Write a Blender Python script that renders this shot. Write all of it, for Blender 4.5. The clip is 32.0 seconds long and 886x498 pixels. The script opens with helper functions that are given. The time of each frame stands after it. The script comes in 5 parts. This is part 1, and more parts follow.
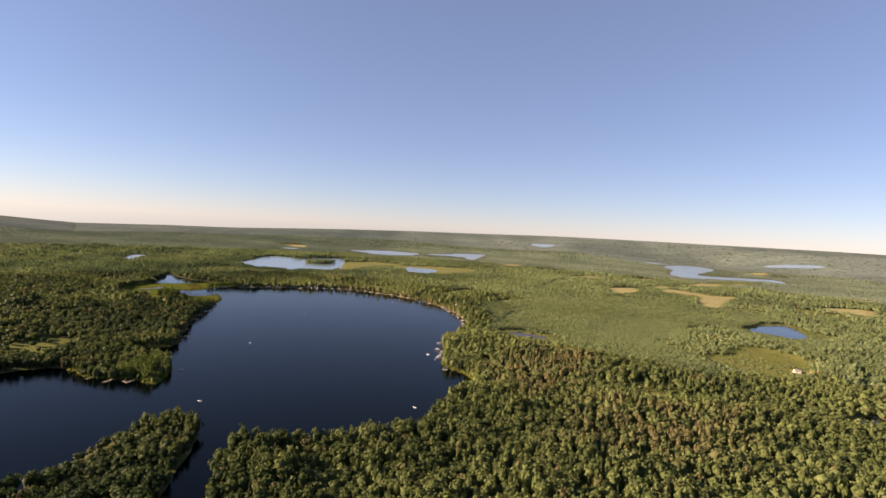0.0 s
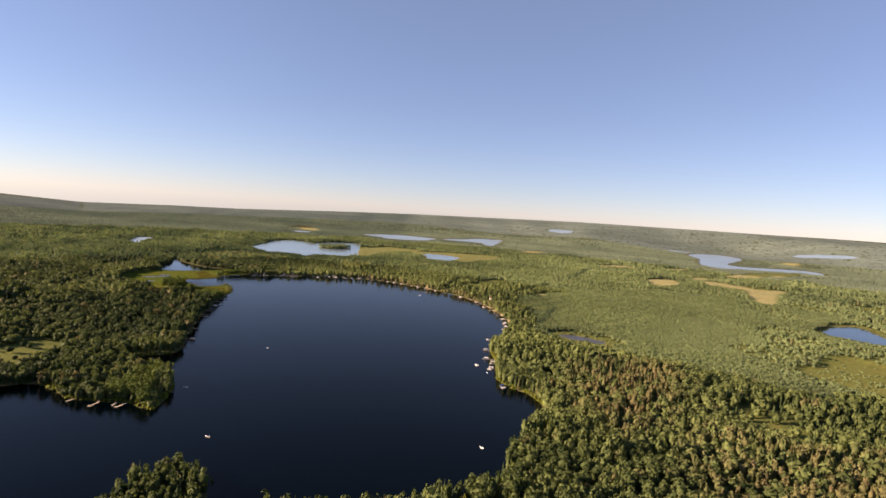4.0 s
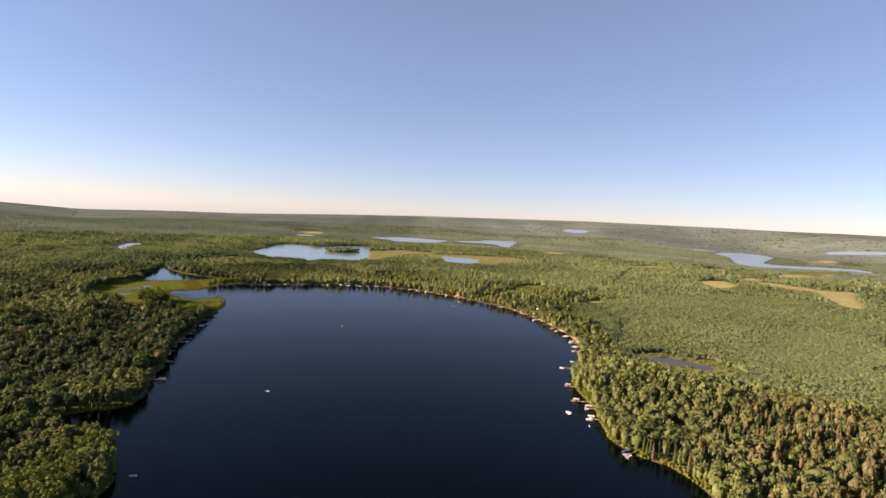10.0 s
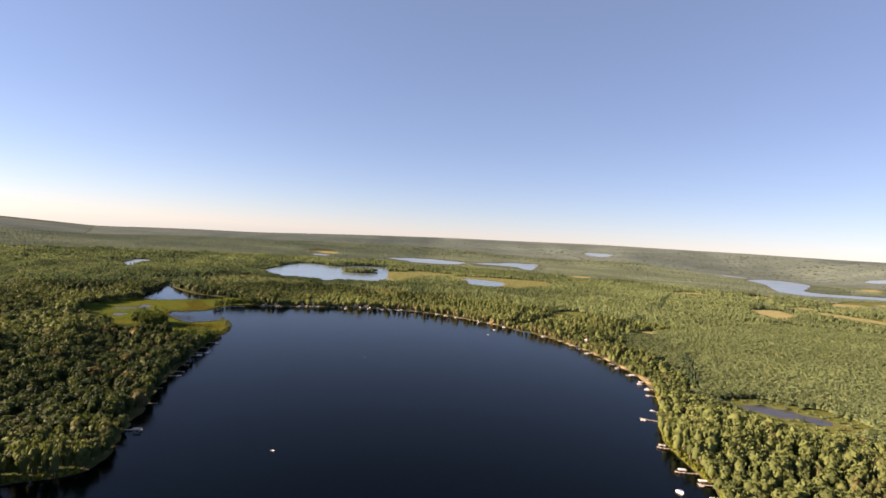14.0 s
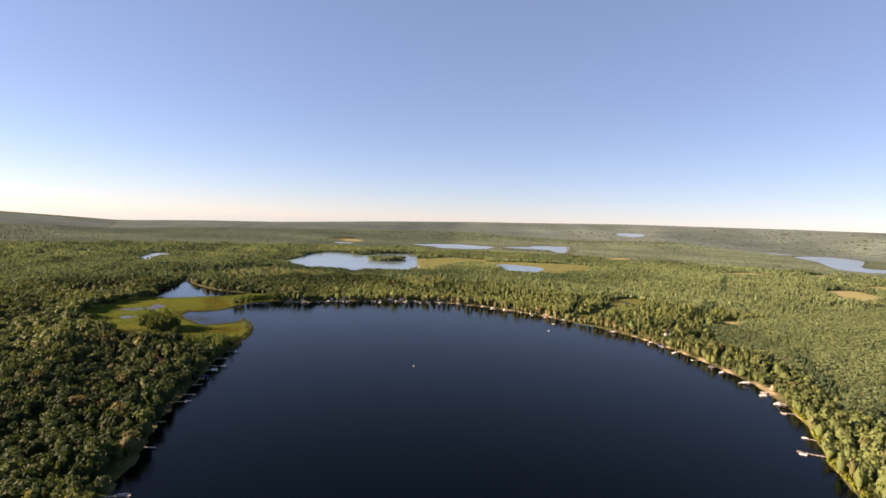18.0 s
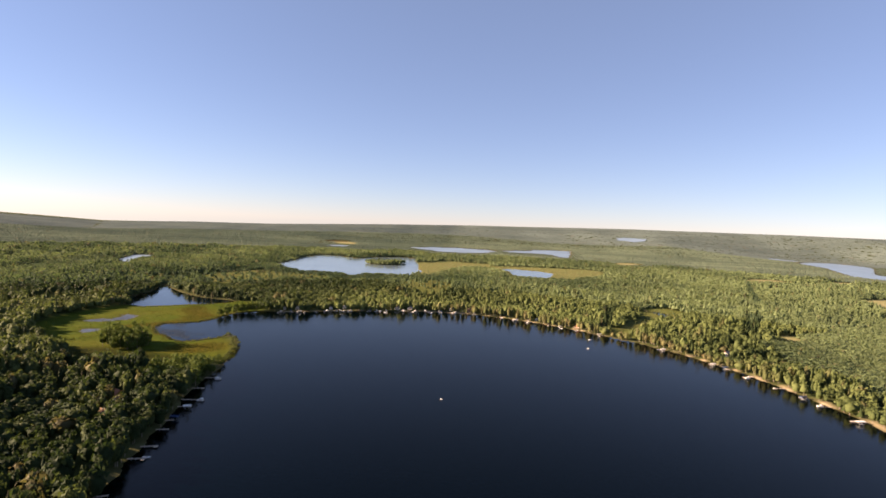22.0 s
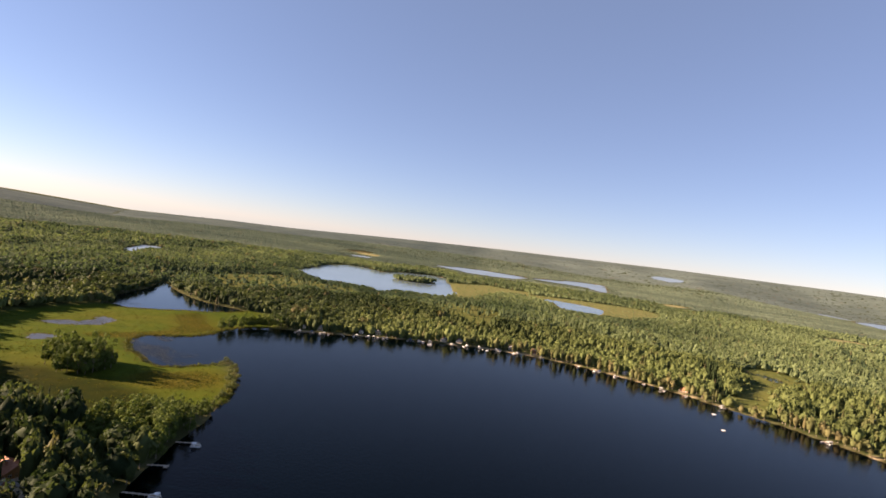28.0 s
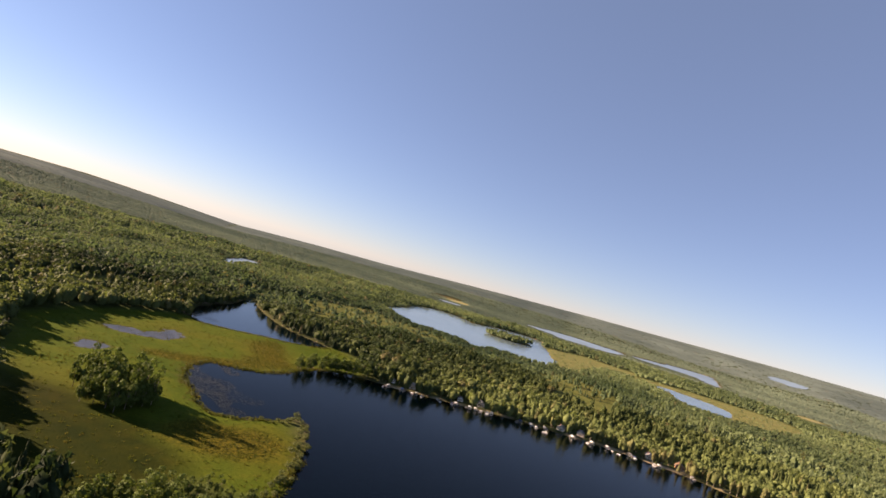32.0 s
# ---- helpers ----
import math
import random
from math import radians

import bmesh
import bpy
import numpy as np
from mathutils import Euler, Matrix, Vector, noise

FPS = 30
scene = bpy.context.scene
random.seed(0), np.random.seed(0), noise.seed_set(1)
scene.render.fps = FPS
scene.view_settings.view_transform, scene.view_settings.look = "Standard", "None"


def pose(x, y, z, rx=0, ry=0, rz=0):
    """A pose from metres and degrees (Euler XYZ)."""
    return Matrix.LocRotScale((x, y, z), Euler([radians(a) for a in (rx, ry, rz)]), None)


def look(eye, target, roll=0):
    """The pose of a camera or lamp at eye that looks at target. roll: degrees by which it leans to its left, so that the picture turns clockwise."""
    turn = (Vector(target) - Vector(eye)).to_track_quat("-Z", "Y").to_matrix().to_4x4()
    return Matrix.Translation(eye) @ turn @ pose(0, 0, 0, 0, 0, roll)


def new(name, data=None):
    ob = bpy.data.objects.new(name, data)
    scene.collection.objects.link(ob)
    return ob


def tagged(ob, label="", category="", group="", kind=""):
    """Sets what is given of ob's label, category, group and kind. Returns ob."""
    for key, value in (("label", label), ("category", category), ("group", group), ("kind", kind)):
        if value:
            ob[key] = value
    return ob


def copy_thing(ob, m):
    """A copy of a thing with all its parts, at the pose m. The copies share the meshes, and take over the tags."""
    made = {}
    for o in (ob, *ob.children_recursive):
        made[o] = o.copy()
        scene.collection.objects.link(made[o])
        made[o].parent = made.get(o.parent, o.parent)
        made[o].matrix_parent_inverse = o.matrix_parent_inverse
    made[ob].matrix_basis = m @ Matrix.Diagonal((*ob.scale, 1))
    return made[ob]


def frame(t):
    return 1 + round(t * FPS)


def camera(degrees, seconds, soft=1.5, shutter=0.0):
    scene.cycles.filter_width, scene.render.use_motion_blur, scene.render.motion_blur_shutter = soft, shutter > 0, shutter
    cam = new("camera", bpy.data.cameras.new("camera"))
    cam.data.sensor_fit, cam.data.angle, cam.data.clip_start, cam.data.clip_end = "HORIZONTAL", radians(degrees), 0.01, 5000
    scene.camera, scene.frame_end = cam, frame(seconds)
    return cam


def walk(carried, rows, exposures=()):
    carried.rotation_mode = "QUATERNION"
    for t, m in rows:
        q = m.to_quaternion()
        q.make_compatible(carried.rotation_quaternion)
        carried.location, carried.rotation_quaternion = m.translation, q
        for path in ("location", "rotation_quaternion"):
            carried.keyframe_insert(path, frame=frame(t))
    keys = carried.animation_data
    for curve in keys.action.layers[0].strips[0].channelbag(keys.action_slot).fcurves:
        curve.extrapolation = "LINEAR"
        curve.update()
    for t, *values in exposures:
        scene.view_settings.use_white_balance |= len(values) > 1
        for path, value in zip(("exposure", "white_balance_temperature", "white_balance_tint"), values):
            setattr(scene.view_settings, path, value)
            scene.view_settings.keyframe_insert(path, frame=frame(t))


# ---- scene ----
cam = camera(80.0, 32.0, soft=1.65)
PATH = [
    (0.0, (-0.0, -0.0, 170.0), (-0.0, 499.6, 149.7), 3.31),
    (0.5, (-6.6, 14.0, 170.9), (-5.3, 513.5, 149.2), 4.28),
    (1.0, (-13.1, 27.9, 171.7), (-10.1, 527.3, 147.6), 4.22),
    (1.5, (-19.6, 41.8, 172.2), (-14.4, 541.2, 149.5), 5.22),
    (2.0, (-26.2, 55.6, 172.5), (-20.4, 555.1, 149.7), 5.44),
    (2.5, (-32.7, 69.6, 172.5), (-29.1, 568.8, 145.0), 4.55),
    (3.0, (-39.1, 83.7, 172.3), (-39.3, 582.5, 137.2), 2.57),
    (3.5, (-45.5, 98.1, 171.8), (-50.0, 596.7, 135.5), 3.29),
    (5.5, (-67.1, 160.6, 165.1), (-71.7, 659.6, 132.7), 4.85),
    (6.0, (-72.1, 176.0, 163.2), (-78.6, 675.1, 133.9), 4.68),
    (6.5, (-77.0, 191.3, 161.3), (-87.0, 690.5, 134.5), 4.78),
    (7.0, (-81.8, 206.4, 159.5), (-94.8, 705.5, 133.0), 4.62),
    (7.5, (-86.6, 221.2, 157.8), (-99.9, 720.3, 130.0), 3.79),
    (8.0, (-91.3, 235.8, 156.0), (-103.8, 734.6, 124.3), 2.48),
    (8.5, (-96.0, 250.1, 154.4), (-107.6, 748.8, 120.7), 2.72),
    (9.0, (-100.6, 264.1, 152.8), (-110.3, 762.9, 120.2), 2.24),
    (9.5, (-105.3, 277.9, 151.3), (-113.9, 776.7, 117.9), 3.26),
    (10.0, (-109.9, 291.4, 149.9), (-118.3, 790.2, 116.7), 3.03),
    (10.5, (-114.3, 304.6, 148.4), (-124.9, 803.4, 115.1), 2.79),
    (11.0, (-118.5, 317.5, 146.8), (-131.8, 816.2, 113.5), 2.85),
    (11.5, (-122.5, 330.0, 145.1), (-136.7, 828.8, 112.6), 3.07),
    (12.0, (-126.3, 342.3, 143.3), (-140.0, 841.4, 116.9), 3.97),
    (12.5, (-130.1, 354.4, 141.6), (-143.6, 853.8, 120.8), 3.98),
    (13.0, (-133.9, 366.7, 139.9), (-148.7, 866.1, 122.7), 3.23),
    (13.5, (-138.0, 379.2, 138.5), (-157.6, 878.6, 123.8), 3.74),
    (14.0, (-142.4, 392.1, 137.3), (-165.0, 891.4, 124.8), 3.81),
    (14.5, (-147.0, 405.2, 136.2), (-173.2, 904.4, 125.7), 4.59),
    (16.5, (-170.8, 462.0, 134.5), (-210.7, 959.9, 112.4), 3.06),
    (17.0, (-175.6, 473.8, 133.7), (-218.1, 971.4, 109.1), 2.86),
    (17.5, (-180.3, 485.2, 132.7), (-222.6, 982.8, 106.5), 2.59),
    (18.0, (-184.8, 496.3, 131.7), (-225.4, 993.9, 104.0), 2.14),
    (18.5, (-189.2, 507.2, 130.6), (-227.4, 1004.9, 101.4), 1.61),
    (19.0, (-193.8, 518.0, 129.6), (-230.6, 1015.9, 101.5), 0.35),
    (19.5, (-198.6, 529.0, 128.9), (-236.1, 1026.9, 102.0), 1.24),
    (20.0, (-203.5, 540.2, 128.1), (-240.3, 1038.4, 106.6), 1.99),
    (20.5, (-208.5, 551.8, 127.3), (-242.1, 1050.4, 109.2), 2.25),
    (21.0, (-213.7, 563.9, 126.4), (-244.7, 1062.7, 111.7), 2.42),
    (21.5, (-218.9, 576.4, 125.3), (-249.6, 1075.2, 109.6), 2.56),
    (22.0, (-224.2, 589.3, 124.0), (-257.0, 1087.7, 100.3), 2.57),
    (22.5, (-229.5, 602.5, 122.6), (-265.8, 1100.6, 99.5), 3.02),
    (23.0, (-235.0, 615.8, 121.3), (-272.0, 1114.0, 99.4), 2.54),
    (23.5, (-240.6, 629.3, 120.1), (-277.9, 1127.2, 94.4), 3.54),
    (24.0, (-246.4, 642.6, 119.0), (-284.9, 1140.5, 95.2), 3.50),
    (24.5, (-252.0, 655.7, 117.9), (-292.3, 1153.6, 95.6), 3.77),
    (26.5, (-272.5, 703.2, 113.8), (-317.6, 1200.8, 94.2), 4.49),
    (27.0, (-277.6, 714.2, 112.5), (-326.5, 1211.5, 94.5), 4.44),
    (27.5, (-282.7, 725.0, 111.1), (-334.3, 1222.2, 98.7), 6.28),
    (28.0, (-288.1, 735.8, 109.8), (-338.8, 1233.2, 104.1), 7.89),
    (28.5, (-293.7, 746.8, 108.4), (-349.2, 1243.7, 112.3), 10.77),
    (29.0, (-299.6, 758.3, 107.2), (-364.5, 1253.9, 117.5), 12.56),
    (29.5, (-305.8, 770.2, 105.9), (-383.5, 1264.0, 118.7), 13.65),
    (30.0, (-312.3, 782.7, 104.7), (-404.4, 1273.9, 120.0), 14.47),
    (30.5, (-319.2, 795.5, 103.6), (-425.2, 1283.8, 121.8), 15.05),
    (31.0, (-326.3, 808.5, 102.6), (-444.4, 1294.0, 122.2), 16.00),
    (31.5, (-333.6, 821.6, 101.6), (-462.6, 1304.0, 125.8), 16.99),
    (32.0, (-340.9, 834.6, 100.6), (-480.0, 1314.2, 125.2), 16.48),
]
walk(cam, [(t, look(eye, target, roll)) for t, eye, target, roll in PATH], [(0.0, 2.15, 6700, 33), (6.0, 2.22, 6700, 33), (14.0, 2.31, 6700, 33), (20.0, 2.35, 6700, 33), (27.0, 2.31, 6700, 33), (32.0, 2.17, 6700, 33)])


# ---- sun, sky ----
SUN_AZ, SUN_EL = radians(-94), radians(19)
world = bpy.data.worlds.new("sky")
world.use_nodes = True
scene.world = world
wt = world.node_tree
sky = wt.nodes.new("ShaderNodeTexSky")
sky.sky_type, sky.sun_disc = "NISHITA", False
sky.sun_elevation, sky.sun_rotation = SUN_EL, SUN_AZ
sky.altitude, sky.air_density, sky.dust_density, sky.ozone_density = 300, 0.86, 0.02, 2.7
wt.nodes["Background"].inputs["Strength"].default_value = 0.042
veil = wt.nodes.new("ShaderNodeMix")  # a thin even veil of summer haze over the clear sky
veil.data_type = "RGBA"
veil.inputs[0].default_value = 0.46
veil.inputs[7].default_value = (1.20, 1.76, 2.30, 1)
wt.links.new(sky.outputs[0], veil.inputs[6])
wt.links.new(veil.outputs[2], wt.nodes["Background"].inputs[0])
sun = new("sun", bpy.data.lights.new("sun", "SUN"))
sun.data.energy, sun.data.angle, sun.data.color = 5.0, radians(0.6), (1.0, 0.80, 0.52)
sun_dir = Vector((math.sin(SUN_AZ) * math.cos(SUN_EL), math.cos(SUN_AZ) * math.cos(SUN_EL), math.sin(SUN_EL)))
sun.matrix_world = look(sun_dir * 600, (0, 0, 0))


# ---- materials ----
def mat(name, rough=0.7, spec=0.3, metal=0.0):
    m = bpy.data.materials.new(name)
    m.use_nodes = True
    b = m.node_tree.nodes["Principled BSDF"]
    b.inputs["Roughness"].default_value = rough
    b.inputs["Specular IOR Level"].default_value = spec
    b.inputs["Metallic"].default_value = metal
    return m, m.node_tree, b


def nd(nt, kind, **props):
    n = nt.nodes.new(kind)
    for k, v in props.items():
        n.inputs[k.replace("_", " ")].default_value = v
    return n


def noise_tex(nt, scale, detail=4.0, coords="Object", rough=0.55):
    n = nd(nt, "ShaderNodeTexNoise", Scale=scale, Detail=detail, Roughness=rough)
    tc = nt.nodes.new("ShaderNodeTexCoord")
    nt.links.new(tc.outputs[coords], n.inputs["Vector"])
    return n.outputs["Fac"]


def ramp(nt, fac, stops):
    r = nt.nodes.new("ShaderNodeValToRGB")
    e = r.color_ramp.elements
    while len(e) < len(stops):
        e.new(0.5)
    for el, (pos, col) in zip(e, stops):
        el.position, el.color = pos, (*col, 1)
    nt.links.new(fac, r.inputs[0])
    return r.outputs[0]


def mix(nt, fac, a, b, blend="MIX"):
    m = nt.nodes.new("ShaderNodeMix")
    m.data_type, m.blend_type = "RGBA", blend
    for sock, v in ((m.inputs[0], fac), (m.inputs[6], a), (m.inputs[7], b)):
        if isinstance(v, (int, float)):
            sock.default_value = v
        elif isinstance(v, tuple):
            sock.default_value = (*v, 1)
        else:
            nt.links.new(v, sock)
    return m.outputs[2]


def bump(nt, b, height, strength, dist):
    n = nd(nt, "ShaderNodeBump", Strength=strength, Distance=dist)
    nt.links.new(height, n.inputs["Height"])
    nt.links.new(n.outputs[0], b.inputs["Normal"])


def attr(nt, name):
    a = nt.nodes.new("ShaderNodeAttribute")
    a.attribute_name = name
    return a.outputs["Fac"]


def plain(name, c1, c2, scale, rough=0.6, spec=0.3, metal=0.0, bmp=0.0, dist=0.05):
    """Two shades of one paint or material, mottled, with a fine grain."""
    m, nt, b = mat(name, rough, spec, metal)
    n = noise_tex(nt, scale)
    nt.links.new(ramp(nt, n, [(0.3, c1), (0.7, c2)]), b.inputs["Base Color"])
    if bmp:
        bump(nt, b, noise_tex(nt, scale * 6), bmp, dist)
    return m


def water_material(name, rough, spec, wave, tint, gloss=(1.0, 1.0, 1.0)):
    m, nt, b = mat(name, rough, spec)
    b.inputs["IOR"].default_value = 1.33
    b.inputs["Specular Tint"].default_value = (*gloss, 1)
    n = noise_tex(nt, 0.006, 3)
    nt.links.new(ramp(nt, n, [(0.35, tint), (0.65, tuple(v * 1.3 for v in tint))]), b.inputs["Base Color"])
    r = nd(nt, "ShaderNodeMapRange", To_Min=rough * 0.6, To_Max=rough * 1.5)
    nt.links.new(noise_tex(nt, 0.011, 4), r.inputs[0])
    nt.links.new(r.outputs[0], b.inputs["Roughness"])
    bump(nt, b, noise_tex(nt, 0.5, 5), wave, 0.25)
    return m


def ground_material():
    m, nt, b = mat("ground_cover", 0.95, 0.02)
    big, mid, fine = noise_tex(nt, 0.012), noise_tex(nt, 0.09, 5), noise_tex(nt, 0.9, 5)
    floor = ramp(nt, mid, [(0.3, (0.026, 0.036, 0.012)), (0.7, (0.055, 0.066, 0.022))])
    meadow = mix(nt, 0.45, ramp(nt, big, [(0.36, (0.030, 0.062, 0.004)), (0.5, (0.060, 0.086, 0.006)), (0.64, (0.094, 0.090, 0.009))]),
                 ramp(nt, mid, [(0.3, (0.024, 0.054, 0.004)), (0.55, (0.060, 0.088, 0.007)), (0.72, (0.102, 0.094, 0.011))]))
    meadow = mix(nt, 0.4, meadow, ramp(nt, fine, [(0.35, (0.008, 0.014, 0.002)), (0.65, (0.050, 0.058, 0.006))]))
    # near-black sedge patch: dark growth, deepened by tree shade put into its colour
    meadow = mix(nt, attr(nt, "shaded_sedge"), meadow, ramp(nt, mid, [(0.3, (0.004, 0.008, 0.001)), (0.7, (0.014, 0.015, 0.001))]))
    meadow = mix(nt, attr(nt, "sedge"), meadow, ramp(nt, fine, [(0.35, (0.018, 0.024, 0.003)), (0.65, (0.105, 0.084, 0.008))]))
    field = ramp(nt, mid, [(0.3, (0.15, 0.155, 0.06)), (0.7, (0.25, 0.225, 0.11))])
    sand = ramp(nt, fine, [(0.3, (0.27, 0.21, 0.12)), (0.7, (0.42, 0.34, 0.21))])
    bed = ramp(nt, fine, [(0.3, (0.05, 0.04, 0.02)), (0.7, (0.09, 0.07, 0.03))])
    c = mix(nt, attr(nt, "meadow"), floor, meadow)
    c = mix(nt, attr(nt, "field"), c, field)
    c = mix(nt, attr(nt, "beach"), c, sand)
    c = mix(nt, attr(nt, "bed"), c, bed)
    nt.links.new(c, b.inputs["Base Color"])
    bump(nt, b, fine, 0.7, 0.4)
    return m


def leaf_material(name, dark, lite, warm, speck, thinness):
    """Foliage: each tree its own tone, each clump its own shade."""
    m, nt, b = mat(name, 0.7, 0.08)
    geo = nt.nodes.new("ShaderNodeNewGeometry")
    c = ramp(nt, attr(nt, "tone"), [(0.0, dark), (0.75, lite), (1.0, tuple(min(1, v * 1.25) for v in lite))])
    c = mix(nt, attr(nt, "warm"), c, warm)
    shade = ramp(nt, geo.outputs["Random Per Island"], [(0.0, (0.68, 0.72, 0.66)), (1.0, (1.22, 1.18, 1.1))])
    c = mix(nt, speck, c, shade, "MULTIPLY")
    c = mix(nt, 0.6 * speck, c, ramp(nt, noise_tex(nt, 1.3, 4), [(0.3, (0.55, 0.6, 0.5)), (0.7, (1.3, 1.25, 1.1))]), "MULTIPLY")
    nt.links.new(c, b.inputs["Base Color"])
    bump(nt, b, noise_tex(nt, 2.2, 4), 0.35, 0.5)
    thin = nt.nodes.new("ShaderNodeBsdfTranslucent")
    nt.links.new(mix(nt, 0.6, c, (1.0, 1.0, 0.35), "MULTIPLY"), thin.inputs["Color"])
    both = nt.nodes.new("ShaderNodeMixShader")
    both.inputs[0].default_value = thinness
    nt.links.new(b.outputs[0], both.inputs[1])
    nt.links.new(thin.outputs[0], both.inputs[2])
    nt.links.new(both.outputs[0], nt.nodes["Material Output"].inputs["Surface"])
    return m


WATER = water_material("lake_water", 0.06, 0.10, 0.4, (0.0, 0.0006, 0.0011), (0.42, 0.78, 1.0))
CALM = water_material("sheltered_water", 0.08, 0.4, 0.2, (0.0006, 0.0026, 0.0040))
# pale sky glint of the far lakes is put into these two base colours
GLINT_WATER = water_material("glint_tinted_water", 0.15, 1.0, 0.08, (0.080, 0.110, 0.116))
FAR_GLINT_WATER = water_material("far_glint_tinted_water", 0.34, 1.0, 0.12, (0.125, 0.180, 0.225))
SHALLOW = plain("wet_mud", (0.022, 0.024, 0.022), (0.055, 0.054, 0.048), 0.12, 0.32, 0.35, 0.0, 0.3, 0.2)
GROUND = ground_material()
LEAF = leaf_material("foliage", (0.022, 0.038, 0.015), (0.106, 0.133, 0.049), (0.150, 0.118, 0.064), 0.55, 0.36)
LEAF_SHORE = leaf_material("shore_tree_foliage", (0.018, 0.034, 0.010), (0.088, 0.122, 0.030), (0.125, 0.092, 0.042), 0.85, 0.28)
# distance haze in the leaf colour: faint here, paler and greyer in the next two
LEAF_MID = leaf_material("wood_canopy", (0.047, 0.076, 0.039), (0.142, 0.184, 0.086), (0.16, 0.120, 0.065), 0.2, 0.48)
LEAF_FAR_HAZE = leaf_material("distant_hazed_canopy", (0.070, 0.100, 0.098), (0.150, 0.192, 0.168), (0.16, 0.15, 0.11), 0.12, 0.45)
LEAF_BAND_HAZE = leaf_material("woodland_hazed_canopy", (0.074, 0.108, 0.082), (0.148, 0.192, 0.132), (0.16, 0.13, 0.075), 0.3, 0.45)
LEAF_SHRUB = leaf_material("shrub_foliage", (0.070, 0.095, 0.016), (0.150, 0.170, 0.026), (0.15, 0.12, 0.03), 0.5, 0.4)
BARK = plain("bark", (0.10, 0.08, 0.06), (0.28, 0.24, 0.19), 2.0, 0.9, 0.1)


# ---- plan of the land ----
def spline(pts, n=4, wobble=1.5, seed=1):
    """A closed smooth outline through plan points, with small bays and points of its own."""
    p = np.array(pts, float)
    a, b, c, d = np.roll(p, 1, 0), p, np.roll(p, -1, 0), np.roll(p, -2, 0)
    out = []
    for k in range(n):
        t = k / n
        out.append(0.5 * (2 * b + (c - a) * t + (2 * a - 5 * b + 4 * c - d) * t * t + (3 * b - a - 3 * c + d) * t ** 3))
    o = np.stack(out, 1).reshape(-1, 2)
    r = np.random.RandomState(seed)
    return o + r.uniform(-wobble, wobble, o.shape)


def signed(px, py, poly):
    """Distance to an outline: positive outside, negative inside."""
    best = np.full(px.shape, 1e18)
    inside = np.zeros(px.shape, bool)
    nxt = np.roll(poly, -1, 0)
    for (x0, y0), (x1, y1) in zip(poly, nxt):
        dx, dy = x1 - x0, y1 - y0
        t = np.clip(((px - x0) * dx + (py - y0) * dy) / (dx * dx + dy * dy + 1e-9), 0, 1)
        best = np.minimum(best, (px - x0 - t * dx) ** 2 + (py - y0 - t * dy) ** 2)
        if y0 != y1:
            inside ^= ((y0 > py) != (y1 > py)) & (px < x0 + (py - y0) * dx / dy)
    return np.sqrt(best) * np.where(inside, -1, 1)


SHORE_BAY = [(-455, 1092), (-462, 1106), (-476, 1112), (-480, 1097), (-492, 1084), (-506, 1074), (-532, 1094), (-550, 1108), (-564, 1128),
             (-566, 1147), (-552, 1156), (-537, 1167), (-531, 1190), (-528, 1220), (-513, 1243), (-489, 1256)]
SHORE_NORTH = [(-469, 1259), (-430, 1277), (-382, 1297), (-333, 1311), (-281, 1323), (-230, 1321), (-180, 1303), (-140, 1279), (-100, 1248),
               (-70, 1217), (-42, 1190), (-10, 1148), (13, 1102), (32, 1047), (46, 987), (50, 940)]
SHORE_EAST = [(45, 900), (38, 870), (26, 835), (12, 795), (7, 757), (11, 718), (9, 690), (6, 655), (16, 630), (35, 610), (43, 580),
              (41, 560), (27, 536), (4, 492), (-14, 437), (-55, 405), (-103, 386), (-146, 374)]
SHORE_SOUTH = [(-140, 330), (-128, 290), (-142, 272), (-156, 300), (-168, 350), (-181, 405), (-197, 418), (-213, 420), (-228, 400),
               (-236, 365), (-240, 333), (-244, 300), (-255, 265), (-290, 230), (-345, 215), (-420, 240), (-470, 310), (-480, 400), (-450, 495)]
SHORE_WEST = [(-410, 540), (-383, 542), (-350, 521), (-321, 518), (-300, 520), (-274, 510), (-276, 536), (-284, 562), (-298, 583), (-318, 602),
              (-350, 610), (-372, 622), (-362, 641), (-340, 656), (-335, 674), (-350, 711), (-365, 758), (-381, 800), (-393, 845), (-404, 890), (-419, 942), (-424, 975), (-428, 1005), (-436, 1042), (-446, 1072)]
